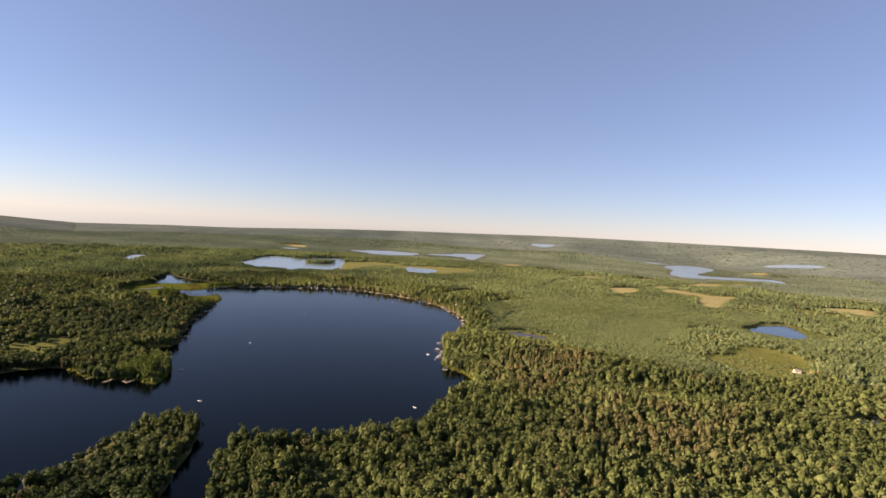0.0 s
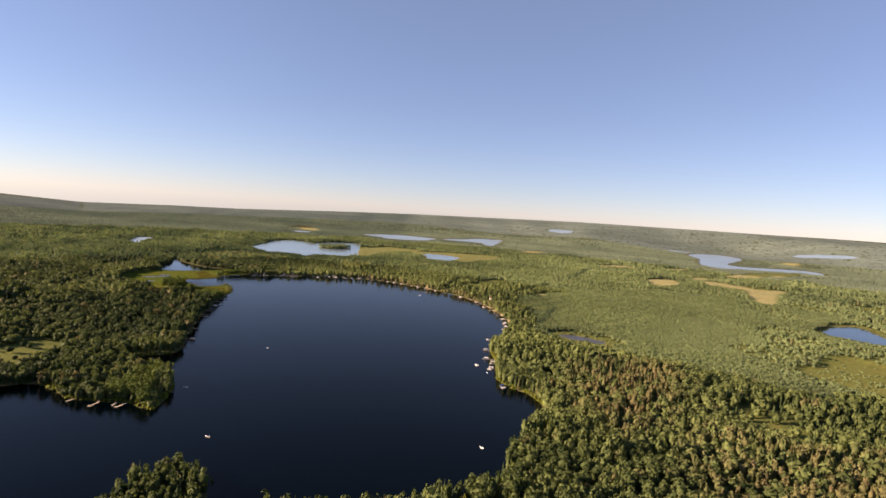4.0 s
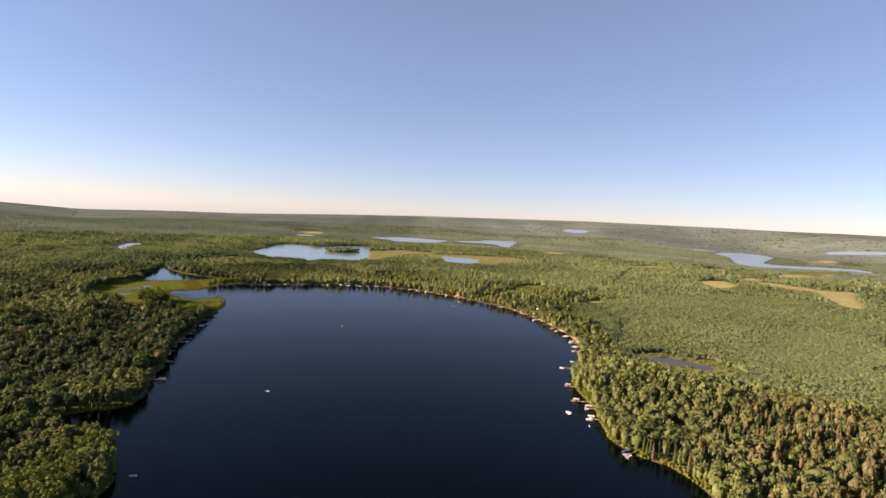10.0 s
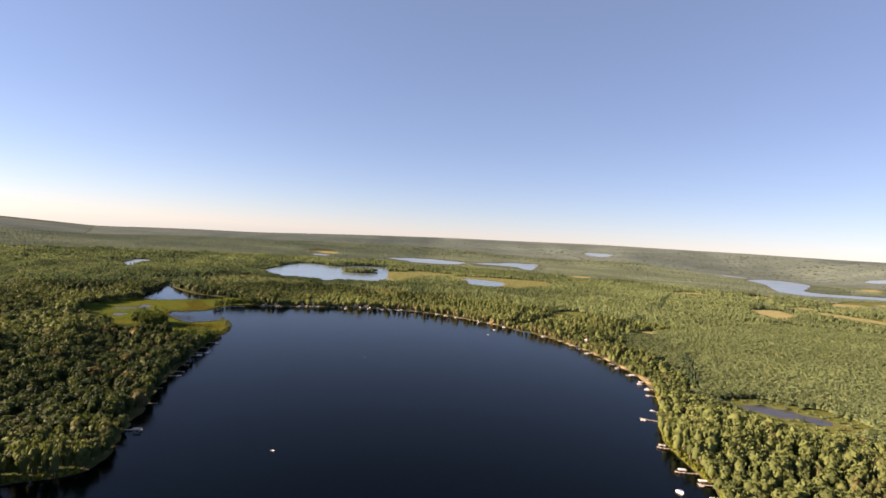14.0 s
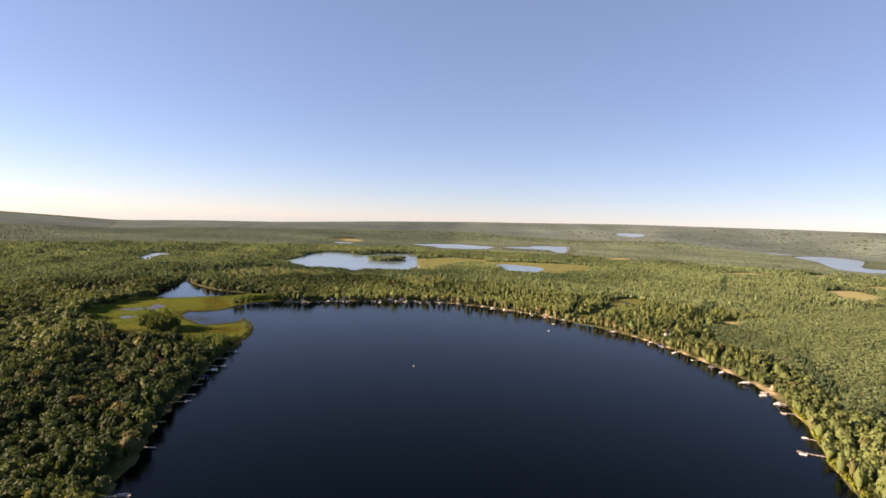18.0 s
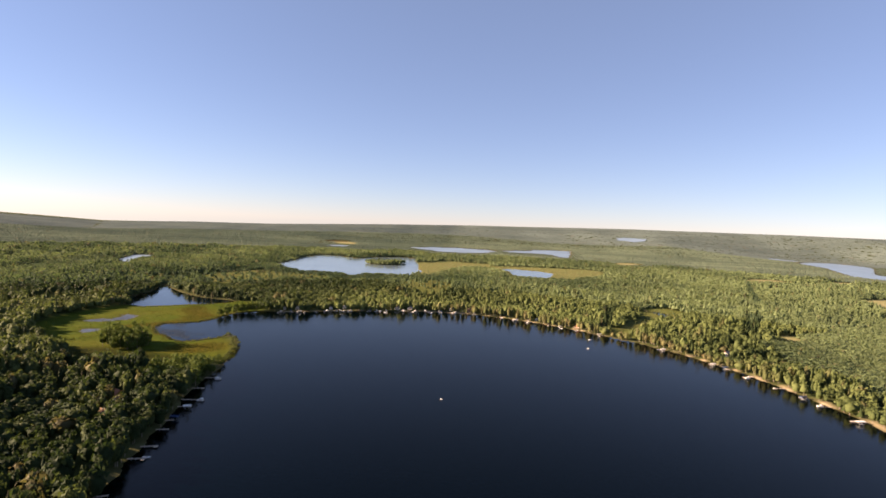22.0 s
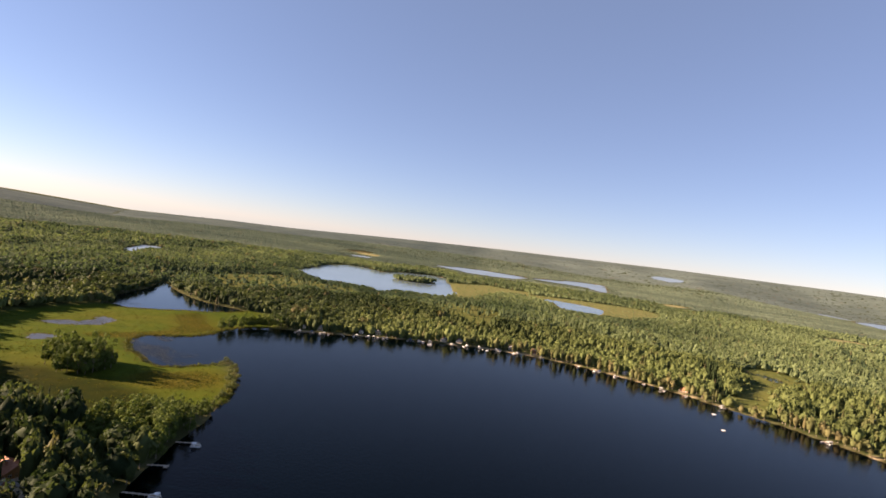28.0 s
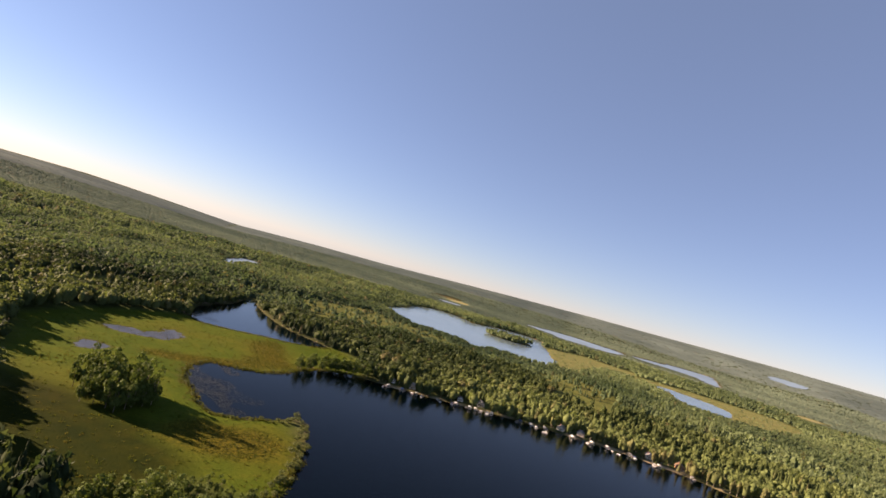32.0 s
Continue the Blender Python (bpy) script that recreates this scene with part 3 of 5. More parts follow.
def scatter(spacing, near, far, seed, inside=False, aside=False):
    """Tree places between two distances from the flight line, on dry wooded ground within the country seen from it."""
    r = np.random.RandomState(seed)
    gx, gy = np.meshgrid(np.arange(-4300, 4700, spacing), np.arange(-420, 5900, spacing))
    x, y = gx.ravel(), gy.ravel()
    d = np.min([np.hypot(x - a, y - b) for a, b in EYES], axis=0)
    side = np.degrees(np.arctan2(x - 60, y + 220)), np.degrees(np.arctan2(x + 200, y - 520))
    k = (d >= near) & (d < far) & ((d < 140) | ((side[0] < 48) & (side[0] > -48)) | ((side[1] < 48) & (side[1] > -66)))
    if aside:
        k = (d < far) & ~k & (y < 1500)
    x, y = x[k], y[k]
    x, y = x + r.uniform(-0.7, 0.7, len(x)) * spacing, y + r.uniform(-0.7, 0.7, len(x)) * spacing
    young = signed(x, y, YOUNG_WOOD) + 14 * wave(x, y, 20, 19) + 30 * wave(x, y, 55, 20)
    k = young < 0 if inside else young > 0
    x, y = x[k], y[k]
    sd = shore(x, y)
    mead, field = cover(x, y, MEADOWS, 3), cover(x, y, FIELDS, 3)
    gaps = step(wave(x, y, 45, 8) + wave(x, y, 160, 9), 0.62, 1.0) * (1 - step(y, 1700, 2000)) * step(sd, 25, 80)
    keep = (sd > 0.35 + 0.05 * spacing) & ((mead < 0.5) | ((r.rand(len(x)) < 0.22) & (signed(x, y, MEADOWS[0]) > 0))) & (field < 0.5) & (r.rand(len(x)) > 0.05 + gaps * 0.8)
    keep &= np.random.RandomState(seed + 100).rand(len(x)) > 0.42 * tall_stand(x, y)
    keep &= cover(x, y, FAR_TARNS, 3) < 0.5
    keep &= (np.hypot(x + 447, y - 1072) > 52) & ~((x > -484) & (x < -400) & (y > 968) & (y < 1110))
    for cx, cy, turn, _ in CABIN_SITES:
        fx, fy = -math.sin(radians(turn)), math.cos(radians(turn))
        t = np.clip((x - cx) * fx + (y - cy) * fy, 0, 6)
        keep &= np.hypot(x - cx - t * fx, y - cy - t * fy) > 5.5
    for p in NEAR_WOODS:
        keep &= signed(x, y, p) > 0
    x, y, sd, mead = x[keep], y[keep], sd[keep], mead[keep]
    return x, y, height(x, y, sd, mead), sd, mead, r


def forest(label, lod, spacing, near, far, seed, grow=1.0, inside=False, aside=False):
    x, y, z, sd, mead, r = scatter(spacing, near, far, seed, inside, aside)
    n = len(x)
    spruce = step(wave(x, y, 42, 11) + 0.5 * wave(x, y, 14, 16), 0.35, 0.95)
    slim = step(y, 880, 1080) * step(x, -420, -330) * (0 if inside or far > 1900 else 1)
    conif = r.rand(n) < (0.05 + 0.50 * spruce + 0.14 * slim) * (0.25 if inside else 1)
    conif &= far < 3500
    row = np.zeros(n, bool)
    for (ax, ay), (bx, by), wide in SPRUCE_ROWS:
        t = np.clip(((x - ax) * (bx - ax) + (y - ay) * (by - ay)) / ((bx - ax) ** 2 + (by - ay) ** 2), 0, 1)
        row |= np.hypot(x - ax - t * (bx - ax), y - ay - t * (by - ay)) + 3 * wave(x, y, 11, 33) < wide
    conif |= row
    young = step(wave(x, y, 110, 12) + 0.6 * step(x, 150, 500), 0.35, 0.9)
    light = step(-signed(x, y, YOUNG_WOOD), -60, 60)
    young = np.where(sd < 25, 0.3 * young, np.maximum(young, 0.9 * light))
    stand = wave(x, y, 38, 14) + 0.8 * wave(x, y, 150, 15)
    size = r.rand(n) ** 1.3
    ridge = wave(x, y, 9, 17) + 0.6 * wave(x, y, 24, 18)
    h = (9.0 + 3.8 * size + r.uniform(-1.2, 1.6, n)) * (1 - 0.42 * young) * (1 + 0.30 * ridge * (1 - 0.8 * young)) * (0.85 if inside else 1)
    if not inside:
        h = h * (0.62 + 0.38 * step(signed(x, y, YOUNG_WOOD), 0, 45))
    if inside:
        h = 5.2 + 0.7 * size + 0.5 * ridge + conif * r.uniform(0, 3.5, n)
    h = h * (0.72 if far > 2000 else 1.0) * (0.36 if far > 3500 else 0.75 if far > 2000 else 1.0)
    h = h + (0.35, 0.6, 0.7, 0.92)[lod] * (h.mean() - h)
    if lod < 3 and not inside:
        h = h * np.clip(1 + 0.30 * wave(x, y, 15, 71) + 0.16 * wave(x, y, 46, 72) + 0.26 * wave(x, 0.4 * y, 12, 73), 0.5, 1.7)
    wd = np.where(conif, r.uniform(2.8, 4.2, n), (3.9 + 5.2 * size) * (1 - 0.12 * young)) * grow
    giant = (r.rand(n) < (0.01 if inside else 0.13) + 0.35 * step(-x, 340, 420) * step(1150 - y, 0, 60)) & ~conif & (far < 3500)
    shrub = np.where(mead > 0.5, r.uniform(0.22, 0.45, n), 1.0)
    wd, h = wd * (0.35 + 0.65 * shrub), h * shrub
    h = h * (1 - 0.4 * np.maximum(cover(x + 14, y, MEADOWS[3:4], 6), cover(x + 8, y + 12, MEADOWS[3:4], 6)))
    if lod > 1:
        low = np.zeros(n)
        for ahead in (60, 130, 210, 300):
            low = np.maximum(low, step(-shore(x, y + ahead), -30, 10) * step(y, 1500, 1650))
            low = np.maximum(low, np.maximum(cover(x, y + ahead * 0.6, MEADOWS[1:3], 10), cover(x, y + ahead * 0.6, FIELDS, 10)))
        low = low * step(signed(x, y, ISLAND), -1, 12)
        h = h * (1 - (0.5 + 0.4 * step(y, 2400, 2600)) * low)
    wd, h = wd * np.where(giant, 1.4, 1.0) * np.where(row, 1.3, 1.0), h * np.where(giant, 1.15, 1.0) * np.where(row, r.uniform(0.9, 1.35, n), 1.0)
    old = tall_stand(x, y)
    wd, h = wd * (1 + 0.2 * old) * (1 - 0.20 * slim), h * (1 + 0.18 * old + slim * r.uniform(-0.25, 0.2, n))
    scrub = cover(x, y, SCRUB, 25)
    h = h * (1 - 0.6 * scrub)
    brown = np.maximum(step(-signed(x, y, BROWN), -25, 30), 0.75 * step(-signed(x, y, BROWN_SOUTH), -25, 30)) * (r.rand(n) < 0.6)
    wd, h = wd * (1 - 0.4 * brown), h * (1 + 0.12 * brown)
    # tone: lower west, higher east; the north shore's rise is haze in colour
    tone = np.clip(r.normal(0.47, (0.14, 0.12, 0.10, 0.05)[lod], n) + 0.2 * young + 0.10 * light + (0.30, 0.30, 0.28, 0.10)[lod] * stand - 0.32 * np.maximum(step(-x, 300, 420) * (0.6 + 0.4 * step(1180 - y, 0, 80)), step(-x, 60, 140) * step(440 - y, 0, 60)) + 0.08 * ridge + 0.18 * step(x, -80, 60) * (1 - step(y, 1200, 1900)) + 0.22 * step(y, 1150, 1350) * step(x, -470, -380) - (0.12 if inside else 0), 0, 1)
    if lod > 1:
        streak = step(y, 1400, 1900) * (0.8 if far > 3500 else 1.0)
        tone = np.clip(tone + streak * (0.18 * wave(0.16 * x, y, 24, 31) + 0.18 * wave(0.2 * x, y, 70, 32)), 0, 1)
    tone = np.clip(np.where(conif, tone * np.where(row, 0.12, 0.35 + 0.25 * slim), tone) + 0.45 * scrub, 0, 1)
    warm = np.clip(brown * r.uniform(0.3, 0.85, n) + (r.rand(n) < 0.04) * r.uniform(0.2, 0.6, n) + (sd < 12) * step(y, 1000, 1150) * step(x, -360, -250) * r.uniform(0.1, 0.7, n), 0, 1)
    kinds = [("round", i) for i in range(7)] + [("conifer", i) for i in range(4)]
    pick = np.where(conif, 7 + r.randint(0, 4, n), r.randint(0, 7, n))
    turn = r.uniform(0, 6.283, n)
    lean_x, lean_y = np.zeros(n), np.zeros(n)
    if far > 3500:  # broad far clumps follow the slope they grow on
        lean_x = (height(x + 25, y, sd, mead) - height(x - 25, y, sd, mead)) / 50
        lean_y = (height(x, y + 25, sd, mead) - height(x, y - 25, sd, mead)) / 50
    cs, fs, tn, wm, mi, base = [], [], [], [], [], 0
    for ki, (kind, i) in enumerate(kinds):
        k = np.where(pick == ki)[0]
        if not len(k):
            continue
        lo = 0.15 if kind == "round" else 0.04
        pieces = [(CROWNS[lod][kind][i], 0)]
        if lod < 2:
            pieces.append((trunk_part(4), 1))
        every = k
        for (co, fa), slot in pieces:
            k = every[sd[every] < 16] if slot else every
            if not len(k):
                continue
            ca, sa = np.cos(turn[k])[:, None], np.sin(turn[k])[:, None]
            w_, h_ = wd[k][:, None], h[k][:, None]
            if slot:
                zz = co[:, 2] * h_
                xx, yy = co[:, 0] * 9.0 + 0 * w_, co[:, 1] * 9.0 + 0 * w_
            else:
                zz = h_ * (lo + (1 - lo) * co[:, 2])
                xx, yy = (co[:, 0] * ca - co[:, 1] * sa) * w_, (co[:, 0] * sa + co[:, 1] * ca) * w_
                zz = zz + xx * lean_x[k][:, None] + yy * lean_y[k][:, None]
            cs.append(np.stack([xx + x[k][:, None], yy + y[k][:, None], zz + z[k][:, None]], -1).reshape(-1, 3))
            fs.append((fa[None] + (base + np.arange(len(k)) * len(co))[:, None, None]).reshape(-1, 3))
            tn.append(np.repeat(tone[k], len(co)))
            wm.append(np.repeat(warm[k], len(co)))
            mi.append(np.full(len(k) * len(fa), slot))
            base += len(k) * len(co)
    me = mesh_from("forest", np.concatenate(cs), np.concatenate(fs))
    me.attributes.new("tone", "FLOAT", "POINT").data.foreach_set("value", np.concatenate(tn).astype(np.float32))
    me.attributes.new("warm", "FLOAT", "POINT").data.foreach_set("value", np.concatenate(wm).astype(np.float32))
    me.polygons.foreach_set("material_index", np.concatenate(mi).astype(np.int32))
    me.polygons.foreach_set("use_smooth", np.ones(len(me.polygons), bool))
    me.materials.append((LEAF, LEAF, LEAF_MID, LEAF_FAR_HAZE if far > 3500 else LEAF_BAND_HAZE if far > 2000 else LEAF_MID)[lod])
    me.materials.append(BARK)
    me.update()
    return tagged(new("forest", me), label, "forest", kind="stuff")


forest("dense mixed wood of sunlit leafy trees and dark spruce by the lake", 0, 4.9, 0, 270, 51, 0.94)
forest("dense green mixed wood behind the lake shore", 1, 6.0, 270, 720, 52, 1.14)
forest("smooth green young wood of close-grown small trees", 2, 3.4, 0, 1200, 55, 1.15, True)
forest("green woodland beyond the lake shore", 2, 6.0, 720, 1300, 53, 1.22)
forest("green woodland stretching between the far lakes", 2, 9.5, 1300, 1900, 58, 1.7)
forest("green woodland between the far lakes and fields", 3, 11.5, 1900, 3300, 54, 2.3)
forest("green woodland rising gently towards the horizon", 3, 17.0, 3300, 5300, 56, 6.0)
forest("dense green wood beside and behind the flight line", 3, 9.0, 0, 750, 57, 1.7, aside=True)


def fringe(label, outline, rows, seed):
    """A low band of bright shrubs along a shore, joined."""
    r = np.random.RandomState(seed)
    a, b = outline, np.roll(outline, -1, 0)
    run = b - a
    n = np.maximum(1, (np.hypot(run[:, 0], run[:, 1]) / 1.5 * rows).astype(int))
    k = np.repeat(np.arange(len(a)), n)
    side = np.stack([run[k, 1], -run[k, 0]], 1) / (np.hypot(run[k, 0], run[k, 1])[:, None] + 1e-9)
    p = a[k] + run[k] * r.rand(len(k), 1)
    out = np.where(signed(p[:, 0] + 2 * side[:, 0], p[:, 1] + 2 * side[:, 1], outline) > 0, 1, -1)[:, None]
    p = p + side * out * (0.8 + 5.0 * r.rand(len(k), 1) ** 1.4)
    x, y = p[:, 0], p[:, 1]
    k = ((x > -150) & (y < 900) & (wave(x, y, 30, seed) > -0.45)) | ((x < -260) & (x > -390) & (y < 660) & (y > 500))
    x, y = x[k], y[k]
    sd = shore(x, y)
    z = height(x, y, sd, np.zeros(len(x)))
    cs, fs, tn, base = [], [], [], 0
    pick = r.randint(0, 7, len(x))
    for i in range(7):
        k = np.where(pick == i)[0]
        co, fa = CROWNS[1]["round"][i]
        w, h, turn = r.uniform(1.3, 2.8, (len(k), 1)), r.uniform(1.0, 3.2, (len(k), 1)), r.uniform(0, 6.283, (len(k), 1))
        ca, sa = np.cos(turn), np.sin(turn)
        cs.append(np.stack([(co[:, 0] * ca - co[:, 1] * sa) * w + x[k][:, None], (co[:, 0] * sa + co[:, 1] * ca) * w + y[k][:, None], co[:, 2] * h + z[k][:, None] - 0.2], -1).reshape(-1, 3))
        fs.append((fa[None] + (base + np.arange(len(k)) * len(co))[:, None, None]).reshape(-1, 3))
        tn.append(np.repeat(r.uniform(0.3, 1.0, len(k)), len(co)))
        base += len(k) * len(co)
    me = mesh_from("shrubs", np.concatenate(cs), np.concatenate(fs))
    tn = np.concatenate(tn).astype(np.float32)
    me.attributes.new("tone", "FLOAT", "POINT").data.foreach_set("value", tn)
    me.attributes.new("warm", "FLOAT", "POINT").data.foreach_set("value", np.zeros(len(tn), np.float32))
    me.materials.append(LEAF_SHRUB)
    return tagged(new("shrubs", me), label, "shrubs", kind="stuff")


fringe("bright yellow-green shrubs and reeds along the lake shore", LAKES["main"], 2.2, 63)


# ---- shared shapes and paints for the things ----
def part(name, bm, material, parent, label="", m=None):
    """Link a bmesh as one mesh object under a thing or part."""
    me = bpy.data.meshes.new(name)
    bm.to_mesh(me)
    bm.free()
    me.materials.append(material)
    ob = new(name, me)
    ob.parent = parent
    if m is not None:
        ob.matrix_basis = m
    return tagged(ob, label)


def box(x0, x1, y0, y1, z0, z1, bevel=0.0):
    bm = bmesh.new()
    bmesh.ops.create_cube(bm, size=1.0)
    for v in bm.verts:
        v.co = Vector((x0 + (v.co.x + 0.5) * (x1 - x0), y0 + (v.co.y + 0.5) * (y1 - y0), z0 + (v.co.z + 0.5) * (z1 - z0)))
    if bevel:
        bmesh.ops.bevel(bm, geom=bm.edges[:], offset=bevel, segments=1, affect="EDGES")
    return bm


def rod(a, b, r, seg=8, r2=None):
    a, b = Vector(a), Vector(b)
    bm = bmesh.new()
    bmesh.ops.create_cone(bm, cap_ends=True, segments=seg, radius1=r, radius2=r if r2 is None else r2, depth=(b - a).length)
    q = (b - a).to_track_quat("Z", "Y").to_matrix().to_4x4()
    bmesh.ops.transform(bm, matrix=Matrix.Translation((a + b) / 2) @ q, verts=bm.verts)
    return bm


def solid(outline, z0, z1):
    """An upright prism over a plan outline."""
    bm = bmesh.new()
    f = bm.faces.new([bm.verts.new((x, y, z0)) for x, y in outline])
    g = bmesh.ops.extrude_face_region(bm, geom=[f])
    bmesh.ops.translate(bm, verts=[v for v in g["geom"] if isinstance(v, bmesh.types.BMVert)], vec=(0, 0, z1 - z0))
    bmesh.ops.recalc_face_normals(bm, faces=bm.faces)
    return bm


WHITE = plain("white_paint", (0.70, 0.70, 0.68), (0.82, 0.82, 0.80), 1.5, 0.45, 0.4)
CANVAS = plain("canopy_cloth", (0.62, 0.62, 0.60), (0.80, 0.80, 0.78), 0.8, 0.8, 0.2)
BLUE_CANVAS = plain("blue_cloth", (0.05, 0.10, 0.24), (0.07, 0.14, 0.32), 0.8, 0.8, 0.2)
PLANK = plain("weathered_plank", (0.26, 0.21, 0.16), (0.44, 0.38, 0.30), 2.5, 0.85, 0.1, bmp=0.3)
ALU = plain("aluminium", (0.50, 0.51, 0.52), (0.66, 0.66, 0.66), 3.0, 0.4, 0.5, metal=0.8)
DARK = plain("dark_plastic", (0.02, 0.02, 0.022), (0.05, 0.05, 0.05), 2.0, 0.5, 0.4)
VINYL = plain("tan_vinyl", (0.42, 0.34, 0.24), (0.52, 0.43, 0.31), 2.0, 0.6, 0.3)
SHINGLE_GREY = plain("grey_shingle", (0.14, 0.14, 0.14), (0.26, 0.25, 0.24), 1.2, 0.9, 0.1, bmp=0.5)
SHINGLE_BROWN = plain("brown_shingle", (0.16, 0.10, 0.06), (0.27, 0.18, 0.11), 1.2, 0.9, 0.1, bmp=0.5)
SHINGLE_RED = plain("rust_red_roofing", (0.24, 0.10, 0.06), (0.36, 0.16, 0.09), 1.0, 0.7, 0.2, bmp=0.3)
LOG = plain("stained_log_siding", (0.20, 0.10, 0.05), (0.33, 0.18, 0.09), 1.0, 0.75, 0.2, bmp=0.4)
CREAM = plain("cream_siding", (0.52, 0.47, 0.36), (0.66, 0.61, 0.50), 0.8, 0.7, 0.2)
BRICK = plain("chimney_brick", (0.24, 0.10, 0.07), (0.36, 0.17, 0.11), 3.0, 0.9, 0.1)
GLASS, _nt, _b = mat("window_glass", 0.05, 0.6)
_b.inputs["Base Color"].default_value = (0.02, 0.025, 0.03, 1)


# ---- docks and boats ----
def dock(sections, head, boards=PLANK):
    """A pier on posts that runs out along +y from the shore, with a cross head at its end."""
    d = new("dock")
    for i in range(sections):
        y0 = -1.0 + i * 2.5
        s = part("section", box(-0.7, 0.7, y0, y0 + 2.46, 0.52, 0.62, 0.02), boards, d)
        for j in range(8):
            part("plank", box(-0.74, 0.74, y0 + 0.02 + j * 0.305, y0 + 0.30 + j * 0.305, 0.624, 0.66), boards, s)
        for x in (-0.66, 0.66):
            part("post", rod((x, y0 + 2.3, -2.4), (x, y0 + 2.3, 1.05), 0.06), ALU, d, "thin grey metal dock post")
    if head:
        y0 = -1.0 + sections * 2.5
        part("head_section", box(-0.7, head, y0, y0 + 1.9, 0.52, 0.64, 0.02), boards, d)
        for x in (-0.6, head - 0.2):
            part("post", rod((x, y0 + 1.8, -2.4), (x, y0 + 1.8, 1.05), 0.06), ALU, d, "thin grey metal dock post")
    return d


def boat_lift(cloth):
    """A frame of posts that holds a boat under an arched cloth roof."""
    d = new("boat_lift")
    for x in (-1.5, 1.5):
        for y in (-2.4, 2.4):
            part("post", rod((x, y, -2.4), (x, y, 2.3), 0.07), ALU, d)
        part("beam", box(x - 0.08, x + 0.08, -2.6, 2.6, 2.25, 2.4), ALU, d)
    for y in (-1.4, 1.4):
        part("cradle", box(-1.5, 1.5, y - 0.1, y + 0.1, 0.15, 0.3), ALU, d)
    bm = bmesh.new()
    rows = []
    for i in range(7):
        a = math.pi * i / 6
        x, z = -1.75 * math.cos(a), 2.35 + 0.75 * math.sin(a)
        rows.append([bm.verts.new((x, y, z)) for y in (-3.3, -1.1, 1.1, 3.3)])
    for p, q in zip(rows, rows[1:]):
        for j in range(3):
            bm.faces.new((p[j], q[j], q[j + 1], p[j + 1]))
    bmesh.ops.solidify(bm, geom=bm.faces[:], thickness=0.04)
    part("canopy", bm, cloth, d, "arched boat lift canopy cloth")
    for y in (-3.3, 3.3):
        part("valance", box(-1.74, 1.74, y - 0.03, y + 0.03, 2.1, 2.36), cloth, d)
    return d


def hull(length, beam, depth, flare=0.85):
    """A boat's shell: pointed bow at +y, flat stern, open on top."""
    bm = bmesh.new()
    n, rings = 8, []
    for i in range(n + 1):
        t = i / n
        y = -length / 2 + length * t
        w = beam / 2 * (1 - max(0, (t - 0.45) / 0.55) ** 2.2)
        lift = 0.35 * depth * max(0, (t - 0.5) * 2) ** 2
        w = max(w, 0.03)
        rings.append([bm.verts.new(p) for p in ((-w, y, depth + lift * 0.6), (-w * flare, y, 0.15 + lift), (0, y, -0.15 + lift * 1.4),
                                                (w * flare, y, 0.15 + lift), (w, y, depth + lift * 0.6))])
    for p, q in zip(rings, rings[1:]):
        for j in range(4):
            bm.faces.new((p[j], p[j + 1], q[j + 1], q[j]))
    bm.faces.new(rings[0])
    bmesh.ops.recalc_face_normals(bm, faces=bm.faces)
    bmesh.ops.solidify(bm, geom=bm.faces[:], thickness=0.05)
    return bm


def outboard(parent, y, z):
    m = part("outboard_motor", box(-0.2, 0.2, y - 0.45, y, z, z + 0.55, 0.08), DARK, parent, "black outboard motor")
    part("shaft", box(-0.06, 0.06, y - 0.3, y - 0.12, z - 0.8, z), DARK, m)


def motorboat(paint):
    b = new("motorboat")
    part("hull", hull(5.4, 2.1, 0.75), paint, b)
    part("foredeck", solid([(-0.92, 0.6), (0.92, 0.6), (0.68, 1.7), (0.2, 2.5), (-0.2, 2.5), (-0.68, 1.7)], 0.74, 0.80), WHITE, b)
    part("floor", box(-0.8, 0.8, -2.4, 0.7, 0.12, 0.2), VINYL, b)
    part("windscreen", box(-0.85, 0.85, 0.52, 0.58, 0.78, 1.2), GLASS, b, "low dark windscreen")
    for x in (-0.45, 0.45):
        part("seat", box(x - 0.28, x + 0.28, -0.5, 0.05, 0.2, 0.62, 0.05), VINYL, b)
    part("bench", box(-0.75, 0.75, -2.2, -1.6, 0.2, 0.6, 0.05), VINYL, b)
    outboard(b, -2.68, 0.6)
    return b


